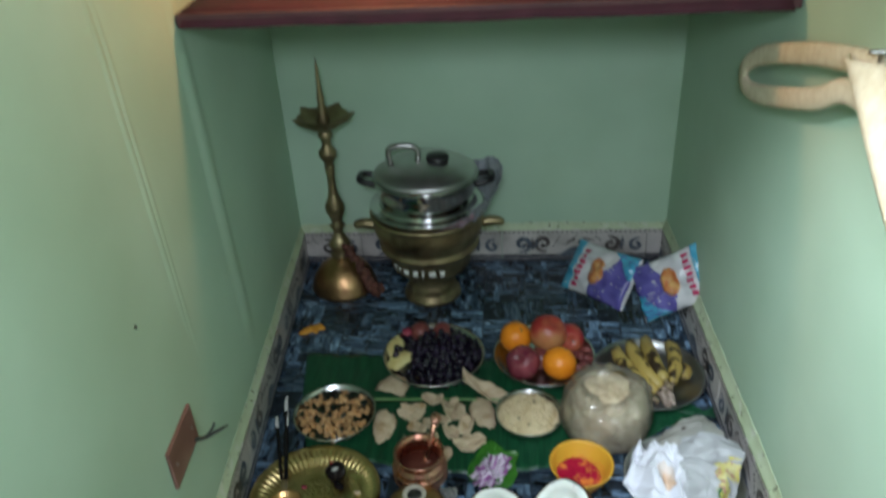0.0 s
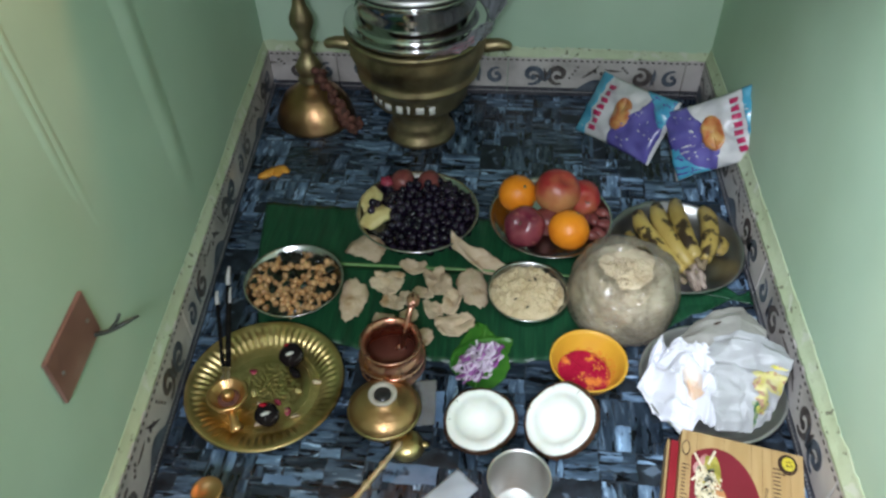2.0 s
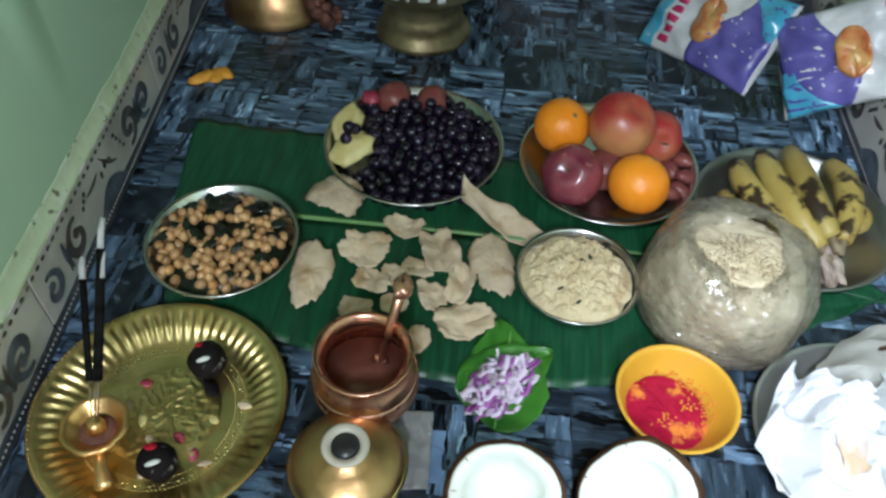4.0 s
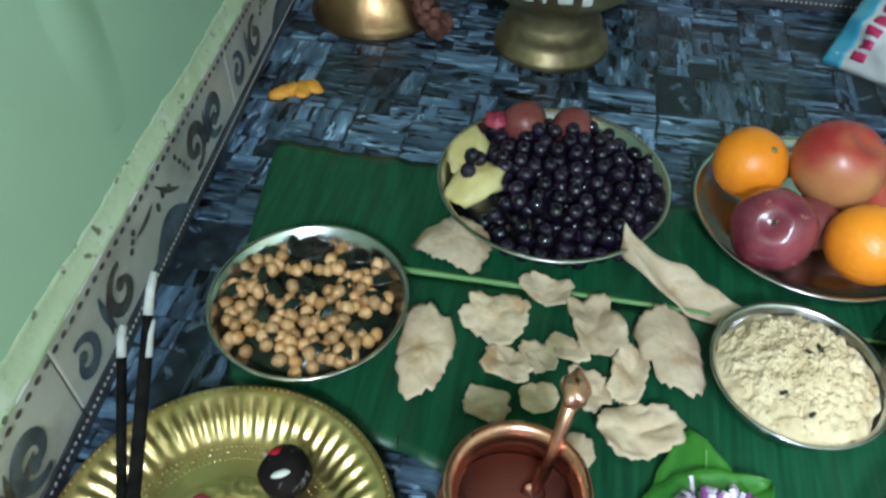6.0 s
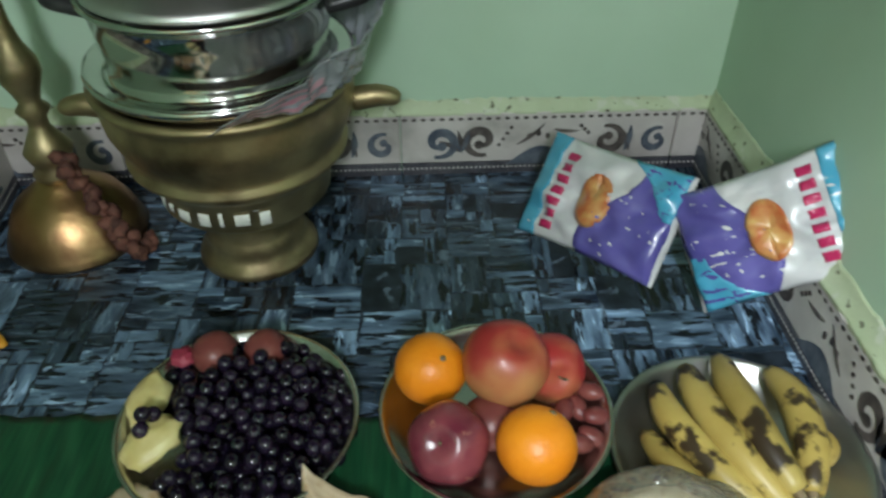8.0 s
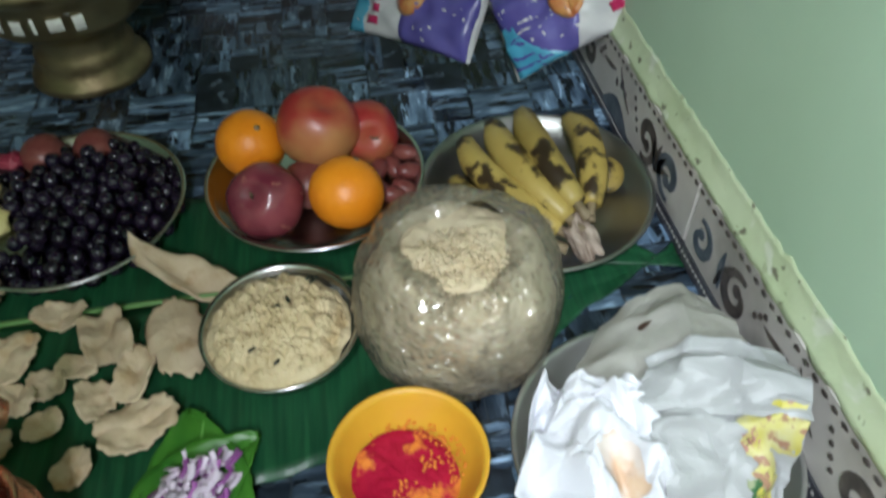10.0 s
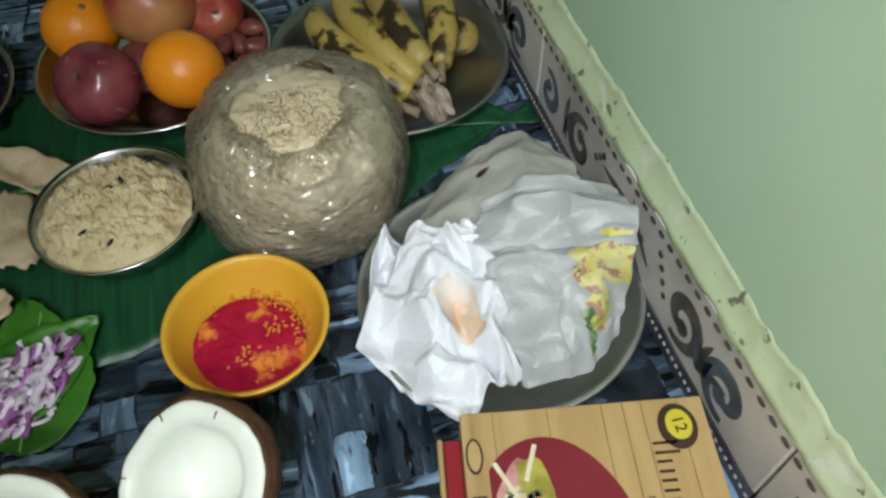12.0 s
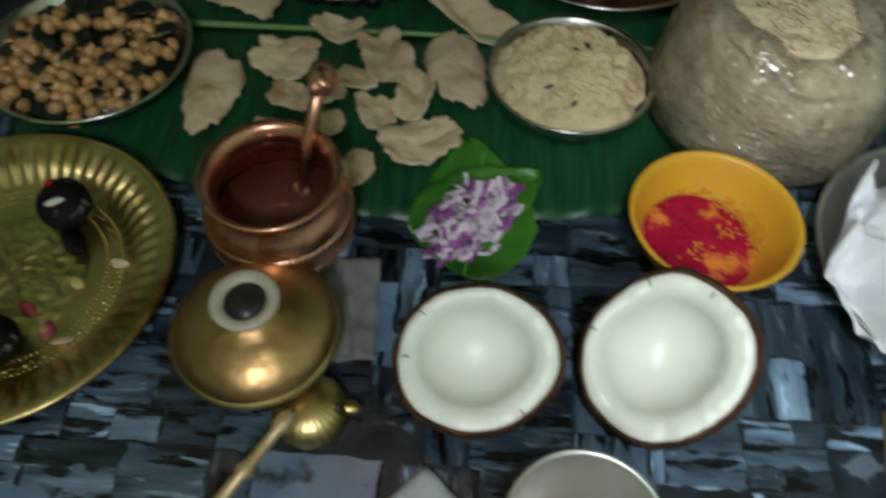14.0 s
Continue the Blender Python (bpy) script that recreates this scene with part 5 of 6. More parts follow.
# ---- copper and brass vessels in front ----
def copper_pot():
    t = thing("copper_pot", pose(0.200, 1.224, 0) @ Matrix.Scale(0.94, 4), "round copper water pot with a wide open mouth", "pot")
    part("body", lathe([(0, 0.001), (0.032, 0.0), (0.036, 0.003), (0.046, 0.014), (0.054, 0.032), (0.0575, 0.050), (0.055, 0.066), (0.050, 0.076), (0.0455, 0.081), (0.0450, 0.084), (0.049, 0.090), (0.0525, 0.096), (0.0532, 0.099),
                        (0.0510, 0.1005), (0.0465, 0.096), (0.0420, 0.088), (0.0420, 0.080), (0.050, 0.066), (0.053, 0.050), (0.048, 0.030), (0.034, 0.008), (0, 0.005)], 72), COPPER, t)
    for z, r in ((0.040, 0.0565), (0.060, 0.0568)):
        part("raised_band", lathe([(r - 0.001, z - 0.003), (r + 0.0012, z - 0.0012), (r + 0.0012, z + 0.0012), (r - 0.001, z + 0.003)], 64), COPPER, t)
    w = part("water", lathe([(0, 0.052), (0.0515, 0.052), (0.0515, 0.0515), (0, 0.0515)], 48), pmat("dark_water", (0.12, 0.042, 0.030), (0.15, 0.055, 0.04), 10, 0.08), t, "still water")
    s = thing("ritual_spoon", pose(0.200, 1.222, 0), "small copper ritual spoon standing in the copper pot", "spoon")
    part("shaft", tube(spline([(0.013, 0.022, 0.050), (0.019, 0.032, 0.082), (0.025, 0.050, 0.108), (0.028, 0.064, 0.118)], 14), [0.004 + 0.0022 * k / 13 for k in range(14)], 10), COPPER, s)
    part("finial", ball(0.0120, 3, (0.85, 1.25, 0.9), 0.35, 120, 2), COPPER, s).matrix_basis = pose(0.029, 0.067, 0.121)
    part("spoon_bowl", ball(0.010, 3, (1, 1.2, 0.4)), COPPER, s).matrix_basis = pose(0.012, 0.020, 0.046, 60, 0, 0)


def brass_kettle():
    t = thing("brass_pitcher", pose(0.201, 1.131, 0) @ Matrix.Diagonal((0.97, 0.97, 0.85, 1)), "squat brass pitcher with a small round pale neck", "pitcher")
    part("body", lathe([(0, 0.0), (0.034, 0.0), (0.037, 0.004), (0.033, 0.010), (0.043, 0.020), (0.054, 0.034), (0.0575, 0.046), (0.0560, 0.054), (0.0500, 0.062), (0.0400, 0.070), (0.0280, 0.076), (0.0185, 0.079), (0.0170, 0.081), (0.010, 0.081), (0.010, 0.060), (0, 0.050)], 64, lambda i, a, r, z: (r * (1 + 0.006 * noise.noise((math.cos(a) * 2, math.sin(a) * 2, z * 30))), z + (0.0006 * noise.noise((math.cos(a) * r * 90, math.sin(a) * r * 90, 4)) if i > 5 else 0))), BRASSROSE, t)
    part("shoulder_ring", lathe([(0.0545, 0.043), (0.0590, 0.046), (0.0595, 0.049), (0.0550, 0.052)], 64), BRASS, t)
    # Lip in matte cream, paler than the brass body.
    part("neck", lathe([(0.0160, 0.078), (0.0185, 0.086), (0.0222, 0.092), (0.0232, 0.0945), (0.0215, 0.0965), (0.0165, 0.0960), (0.0138, 0.0920), (0.0132, 0.076)], 40), pmat("pale_worn_lip", (0.46, 0.41, 0.34), (0.56, 0.51, 0.44), 20, 0.5, 0.1, bump=0.2), t, "pale cream lip, lighter than the body")
    # Black disc below the lip paints the darkness of the hole.
    part("mouth", lathe([(0, 0.0925), (0.0139, 0.0925), (0.0136, 0.0905), (0, 0.0905)], 24), BLACKP, t, "black disc painting the mouth's shade")


def hand_bell():
    t = thing("hand_bell", frame_of((0.159, 0.951, 0.022), (0.84, -0.52, 0), (0.52, 0.84, 0.12)), "brass hand bell lying on its side with a long handle", "bell")
    prof = [(0, 0.030), (0.010, 0.030), (0.016, 0.024), (0.019, 0.010), (0.022, -0.004), (0.027, -0.014), (0.029, -0.018), (0.026, -0.018), (0.020, -0.006), (0.016, 0.008), (0, 0.020)]
    ob = part("bell_mouth", lathe(prof, 40), BRASS, t)
    ob.matrix_basis = pose(0, 0, 0, -90, 0, 0)
    hd = part("handle", lathe([(0, 0.028), (0.007, 0.029), (0.010, 0.036), (0.006, 0.044), (0.0055, 0.064), (0.0085, 0.070), (0.0055, 0.076), (0.0050, 0.106), (0.0080, 0.112), (0.0048, 0.118), (0.0045, 0.142), (0.0075, 0.150), (0.006, 0.158), (0, 0.164)], 20), BELLPALE, t, "worn pale brass handle")
    hd.matrix_basis = pose(0, 0.002, 0, -90, 0, 0) @ Matrix.Diagonal((0.8, 0.8, 0.9, 1))


def small_brass():
    t = thing("small_brass_cup", pose(0.240, 1.090, 0.0) @ Matrix.Scale(0.88, 4), "small ribbed brass bell dome on the tiles", "lamp cup")
    part("cup", lathe([(0, 0.0), (0.029, 0.0), (0.031, 0.003), (0.030, 0.006)] + [(0.030 * math.cos(math.pi / 2 * k / 10), 0.006 + 0.020 * math.sin(math.pi / 2 * k / 10)) for k in range(1, 10)] + [(0, 0.026)], 112, lambda i, a, r, z: (r * (1 + 0.014 * math.cos(28 * a)), z)), BRASS, t)
    part("spout", ball(0.008, 2, (1.5, 0.8, 0.6), 0.1, 50), BRASS, t).matrix_basis = pose(0.028, 0.004, 0.008)
    t = thing("small_brass_lamp", pose(-0.018, 0.955, 0.0, 0, 0, 10), "small turned brass lamp standing on the tiles", "lamp")
    part("base", lathe([(0, 0.0), (0.026, 0.0), (0.027, 0.004), (0.023, 0.009), (0.016, 0.014), (0.020, 0.018), (0.013, 0.024), (0, 0.025)], 36), BRASSROSE, t)
    part("stem", lathe([(0, 0.024), (0.010, 0.024), (0.013, 0.030), (0.009, 0.036), (0.012, 0.044), (0.008, 0.052), (0.010, 0.060), (0, 0.061)], 28), BRASSROSE, t)
    part("oil_cup", lathe([(0, 0.060), (0.008, 0.060), (0.018, 0.066), (0.022, 0.074), (0.020, 0.075), (0.012, 0.068), (0, 0.066)], 36), BRASSROSE, t)


copper_pot()
brass_kettle()
hand_bell()
small_brass()


# ---- coconuts, bowls and offerings in front ----
def coconut(x, y, r, tilt, lean, turn, squash, label, seed):
    t = thing("coconut_half", pose(x, y, 0.058 * r / 0.054, tilt, lean, turn), label, "coconut", "broken coconut halves")
    def egg(i, a, rr, z):
        return rr * (1 + squash * math.cos(2 * (a - 0.6)) + 0.055 * noise.noise((math.cos(a) * 1.5, math.sin(a) * 1.5, seed)) + 0.006 * noise.noise((math.cos(a) * 6, math.sin(a) * 6, seed))), z + (0.0012 * noise.noise((math.cos(a) * 6, math.sin(a) * 6, seed)) if rr > r * 0.7 else 0)
    shell = [(0, -r * 0.98)] + [(r * 1.115 * math.sin(math.pi / 2 * k / 10), -r * 0.98 * math.cos(math.pi / 2 * k / 10)) for k in range(1, 10)] + [(r * 1.035, 0.0), (r * 1.01, 0.002), (r * 0.98, 0.001)]
    part("shell", lathe(shell, 64, lambda i, a, rr, z: (egg(i, a, rr, z)[0] * (1 + 0.030 * noise.noise((math.cos(a) * 14, math.sin(a) * 14, z * 60))), z)), HUSK, t, "brown fibrous shell")
    meat = [(r * 1.0, -0.006), (r * 1.0, 0.0005), (r * 0.985, 0.0026), (r * 0.955, 0.0034), (r * 0.82, 0.0024), (r * 0.735, 0.0006), (r * 0.695, -0.0045), (r * 0.655, -0.012), (r * 0.57, -0.021), (r * 0.40, -0.030), (r * 0.2, -0.034), (0, -0.035)]
    def inner(i, a, rr, z):
        q, zz = egg(i, a, rr, z)
        f = 1 if 4 <= i <= 8 else 0
        return q * (1 + f * (0.07 * math.cos(a - 2.2) + 0.05 * noise.noise((math.cos(a) * 1.8, math.sin(a) * 1.8, seed + 3)))), zz
    part("flesh", lathe(meat, 96, inner), COCOMEAT, t, "moist white flesh")
    rng = random.Random(seed)
    for k in range(3):
        crack = bmesh.new()
        a = rng.uniform(0, 6.28)
        c, s = math.cos(a), math.sin(a)
        pts = [(c * r * f + 0.001 * math.sin(9 * f) * s, s * r * f) for f in (0.86, 0.90, 0.94, 0.97)]
        ribbon_into(crack, pts, [0.0003, 0.0007, 0.0009, 0.0011], 0.0004)
        part("crack", crack, HUSK, t, "dark hairline crack").matrix_basis = pose(0, 0, 0.0036)


coconut(0.470, 1.124, 0.0530, 20, -24, 10, 0.045, "broken coconut half, white flesh up, showing brown husk", 4)
coconut(0.350, 1.116, 0.0492, 22, 4, -18, 0.055, "broken coconut half with white flesh facing up", 11)


def yellow_bowl():
    t = thing("yellow_bowl", pose(0.518, 1.242, 0), "yellow plastic bowl with red kumkum and orange powder", "bowl")
    part("bowl", lathe([(0, 0.001), (0.030, 0.0), (0.033, 0.002), (0.036, 0.006), (0.050, 0.028), (0.0585, 0.048), (0.0605, 0.052), (0.0625, 0.0535), (0.0628, 0.0555), (0.0610, 0.0565), (0.0580, 0.0535), (0.0560, 0.048), (0.047, 0.028), (0.034, 0.008), (0, 0.005)], 72), YELLOWP, t)
    k = part("kumkum_powder", mound(0.0440, 0.007, 3.0, 0.0034, 24, 90), KUMMIX)
    k.matrix_basis = pose(0.5135, 1.239, 0.0215, 4, 5, 0)
    tagged(k, "deep red kumkum powder in the yellow bowl", "powder")
    rng = random.Random(31)
    o = thing("orange_powder", pose(0.518, 1.242, 0.0), "orange sandal powder dusted up the bowl side", "powder")
    me = [mesh_of(ball(0.0012, 1, (1.5, 1, 0.5), 0.3, 260, s), "powder_clump", SANDAL) for s in range(3)]
    for k in range(330):
        if k % 3:
            px, py = rng.gauss(0.008, 0.010), rng.gauss(-0.004, 0.012)
            if noise.noise((px * 70, py * 70, 2.0)) < -0.05:
                continue
            z = 0.0292
        else:
            a, d = radians(rng.uniform(-20, 130)), rng.uniform(0.032, 0.047)
            px, py = d * math.cos(a), d * math.sin(a)
            z = 0.0262 + 0.75 * max(0, d - 0.0425)
        shared("powder_clump", rng.choice(me), pose(px, py, z, 0, 0, rng.uniform(0, 360)), o)


yellow_bowl()


def onion_on_leaf():
    t = thing("betel_leaf", pose(0.344, 1.268, 0.004), "bright green heart-shaped betel leaf under chopped onion", "leaf")
    for rot, s, z in ((8, 1.0, 0.0), (-52, 0.86, 0.0016)):
        def fn(u, v):
            half = 0.050 * s * (math.sin(math.pi * min(1, 0.04 + u * 0.96)) ** 0.65) * (1.15 - 0.55 * u)
            y = -0.066 * s + 0.142 * s * u
            x = (2 * v - 1) * half + 0.004 * noise.noise((u * 9, v, rot))
            return Vector((x, y, 0.0025 + z + 0.006 * abs(2 * v - 1) ** 2 + 0.003 * noise.noise((u * 5, v * 5, rot))))
        part("leaf_blade", sheet(26, 12, fn, 0.0006), BETEL, t).matrix_basis = pose(0, 0, 0, 0, 0, rot)
    part("leaf_vein", tube([(0.010 * k / 10 - 0.006, -0.064 + 0.134 * k / 10, 0.0052) for k in range(11)], 0.0010, 6), VEIN, t)
    o = thing("chopped_onion", pose(0.333, 1.256, 0.009), "small heap of chopped purple onion on a betel leaf", "onion")
    rng = random.Random(8)
    def slice_mesh(arc, r, mat, h):
        pts = [(r * math.cos(radians(arc * k / 9)) - r, r * math.sin(radians(arc * k / 9)), 0) for k in range(10)]
        bm = bmesh.new()
        ribbon_into(bm, [(p[0], p[1]) for p in pts], [h] * 10, 0.0022)
        return mesh_of(bm, "onion_slice", mat)
    kinds = [slice_mesh(70, 0.013, ONIONW, 0.0060), slice_mesh(80, 0.013, ONIONV, 0.0030), slice_mesh(90, 0.010, ONIONW, 0.0050), slice_mesh(70, 0.014, ONIONV, 0.0042), slice_mesh(60, 0.015, ONIONW, 0.0075)]
    for k in range(170):
        a, d = rng.uniform(0, 6.28), math.sqrt(rng.random())
        x, y = 0.033 * d * math.cos(a), 0.042 * d * math.sin(a)
        x, y = x * 0.85 + y * 0.35, y * 0.9 - x * 0.2
        shared("onion_slice", rng.choice(kinds), pose(x + 0.008, y, 0.002 + 0.017 * (1 - d * d) * rng.uniform(0.5, 1), rng.uniform(-35, 35), rng.uniform(-35, 35), rng.uniform(85, 135) + (180 if rng.random() < 0.3 else 0)), o)


onion_on_leaf()


def crumple(u, v, w, d, amp, seed, freq=9.0):
    """A point of a sheet folded along random straight creases."""
    x, y = (u - 0.5) * w, (v - 0.5) * d
    rng = random.Random(int(seed * 10))
    wx, wy = x + 0.008 * noise.noise((x * 22, y * 22, seed)), y + 0.008 * noise.noise((x * 22, y * 22, seed + 20))
    z = 0.0
    for k, weight in ((2.0, 0.46), (2.6, 0.42), (3.7, 0.38), (4.6, 0.26), (6.5, 0.16), (8.5, 0.12), (11.0, 0.05)):
        a, ph = rng.uniform(0, math.pi), rng.uniform(0, 2)
        s = (wx * math.cos(a) + wy * math.sin(a)) * freq * k + ph + 0.25 * noise.noise((x * 14, y * 14, seed + k))
        fold = abs(s % 2 - 1)
        z += weight * (fold if k < 4 else fold * max(0, min(1, 0.5 + 2.2 * noise.noise((x * 26, y * 26, k + seed)))))
    return Vector((x + 0.010 * noise.noise((u * 4, v * 4, seed + 5)), y + 0.010 * noise.noise((u * 4, v * 4, seed + 9)), amp * (0.66 * z - 0.22)))


def draped(grid, fine, seed, freq=9.0):
    """A sheet hung over a few corner points, creased between them and crinkled by fine."""
    ny, nx = len(grid) - 1, len(grid[0]) - 1

    def fn(u, v):
        a, b = u * nx, v * ny
        i, j = min(int(a), nx - 1), min(int(b), ny - 1)
        f, g = a - i, b - j
        f, g = f + 0.25 * (f * f * (3 - 2 * f) - f), g + 0.25 * (g * g * (3 - 2 * g) - g)
        p = [Vector(q) for q in (grid[j][i], grid[j][i + 1], grid[j + 1][i], grid[j + 1][i + 1])]
        q = p[0].lerp(p[1], f).lerp(p[2].lerp(p[3], f), g)
        c = crumple(u, v, 0.15, 0.15, 1.0, seed, freq)
        q += Vector((0.006 * noise.noise((u * 5, v * 5, seed)), 0.006 * noise.noise((u * 5, v * 5, seed + 7)), fine * (c.z - 0.35)))
        return q
    return fn


def paper_plate():
    plate("steel_plate", 0.718, 1.236, 0.117, 0.024, SATIN, "round steel plate covered with crumpled paper wrappers", "plate", 0.74)
    # corner points run from the near edge to the far one; white paper on the bowl's side
    white = draped((((0.656, 1.128, 0.036), (0.680, 1.140, 0.052), (0.704, 1.150, 0.036), (0.722, 1.156, 0.034)),
                    ((0.618, 1.164, 0.042), (0.660, 1.176, 0.052), (0.694, 1.184, 0.078), (0.716, 1.190, 0.052)),
                    ((0.594, 1.206, 0.042), (0.644, 1.222, 0.074), (0.682, 1.218, 0.092), (0.726, 1.218, 0.066)),
                    ((0.612, 1.246, 0.048), (0.642, 1.256, 0.068), (0.676, 1.256, 0.094), (0.706, 1.248, 0.084)),
                    ((0.636, 1.292, 0.060), (0.654, 1.284, 0.062), (0.684, 1.276, 0.078), (0.700, 1.262, 0.080))), 0.050, 2.0, 15.0)
    ob = part("crumpled_paper", sheet(60, 72, white, 0.0006, 0.42), PAPER, smooth=False)
    tagged(ob, "crumpled white paper with an orange smear on a plate", "paper")

    def smear(u, v):
        a, d = 6.283 * u, v * (1 + 0.35 * noise.noise((math.cos(6.283 * u) * 2, math.sin(6.283 * u) * 2, 3)))
        q = white(0.54 + 0.12 * d * math.cos(a), 0.38 + 0.13 * d * math.sin(a))
        return q + Vector((0, 0, 0.0016))
    part("orange_smear", sheet(40, 8, smear, 0), SMEAR, ob, "faint orange powder smear")
    # thin grey sheet at the back
    grey = draped((((0.668, 1.268, 0.050), (0.712, 1.250, 0.080), (0.752, 1.240, 0.092), (0.792, 1.246, 0.078)),
                   ((0.668, 1.298, 0.058), (0.708, 1.286, 0.088), (0.752, 1.276, 0.098), (0.800, 1.276, 0.084)),
                   ((0.694, 1.330, 0.062), (0.722, 1.322, 0.090), (0.760, 1.318, 0.098), (0.800, 1.302, 0.084)),
                   ((0.722, 1.344, 0.070), (0.742, 1.350, 0.080), (0.768, 1.352, 0.082), (0.792, 1.332, 0.076))), 0.013, 7.0, 8.0)
    t = thing("wrapper", Matrix.Identity(4), "crumpled thin grey paper wrapper on a steel plate", "wrapper")
    sh = part("back_sheet", sheet(40, 40, grey, 0.0006, 0.42), GREYPAPER, t, smooth=False)

    def tear(u, v):
        return grey(0.30 + 0.13 * u, 0.50 + 0.05 * u + (v - 0.5) * 0.05 * math.sin(math.pi * (0.05 + 0.9 * u))) + Vector((0, 0, 0.0020))
    part("dark_tear", sheet(10, 3, tear, 0), BROWNINK, sh, "small dark tear")
    over = draped((((0.688, 1.240, 0.084), (0.726, 1.226, 0.088), (0.764, 1.214, 0.096), (0.802, 1.192, 0.110)),
                   ((0.706, 1.262, 0.092), (0.736, 1.258, 0.110), (0.774, 1.246, 0.116), (0.816, 1.222, 0.112)),
                   ((0.716, 1.276, 0.090), (0.752, 1.276, 0.108), (0.786, 1.266, 0.110), (0.816, 1.254, 0.098))), 0.010, 5.0, 8.0)
    part("folded_flap", sheet(36, 24, over, 0.0006, 0.42), FLAPPAPER, t, "paler folded-over flap", smooth=False)
    # printed wrapper at the near right
    front = draped((((0.706, 1.146, 0.032), (0.742, 1.142, 0.034), (0.768, 1.148, 0.034), (0.792, 1.168, 0.034)),
                    ((0.702, 1.182, 0.058), (0.742, 1.178, 0.064), (0.772, 1.176, 0.060), (0.800, 1.184, 0.050)),
                    ((0.694, 1.220, 0.078), (0.734, 1.214, 0.086), (0.770, 1.204, 0.090), (0.802, 1.192, 0.104)),
                    ((0.700, 1.240, 0.084), (0.738, 1.236, 0.094), (0.772, 1.224, 0.104), (0.806, 1.206, 0.110))), 0.020, 11.0, 11.0)
    t = thing("printed_wrapper", Matrix.Identity(4), "crumpled pale wrapper with yellow and green print", "wrapper")
    film = part("film", sheet(36, 42, front, 0.0006, 0.40), FLAPPAPER, t, smooth=False)

    def printed(u0, u1, v0, v1, wob):
        def fn(u, v):
            w = wob * noise.noise((v * 6, 2.0, u0 * 9))
            return front(min(1, u0 + (u1 - u0) * u + w), min(1, v0 + (v1 - v0) * v + 0.04 * noise.noise((u * 5, 6.0, v0)))) + Vector((0, -0.0006, 0.0020))
        return fn
    part("yellow_print", sheet(24, 24, printed(0.58, 1.0, 0.48, 0.96, 0.05), 0), PRINTY, film)
    part("yellow_print", sheet(12, 20, printed(0.60, 0.82, 0.22, 0.50, 0.05), 0), PRINTY, film)
    part("pink_print", sheet(10, 14, printed(0.58, 0.70, 0.50, 0.66, 0.04), 0), PINKINK, film)
    part("green_print", sheet(8, 26, printed(0.55, 0.68, 0.04, 0.36, 0.03), 0), PRINTG, film)


paper_plate()


BOARDLINE = pmat("printed_board_line", (0.20, 0.11, 0.04), (0.32, 0.20, 0.09), 40, 0.5)


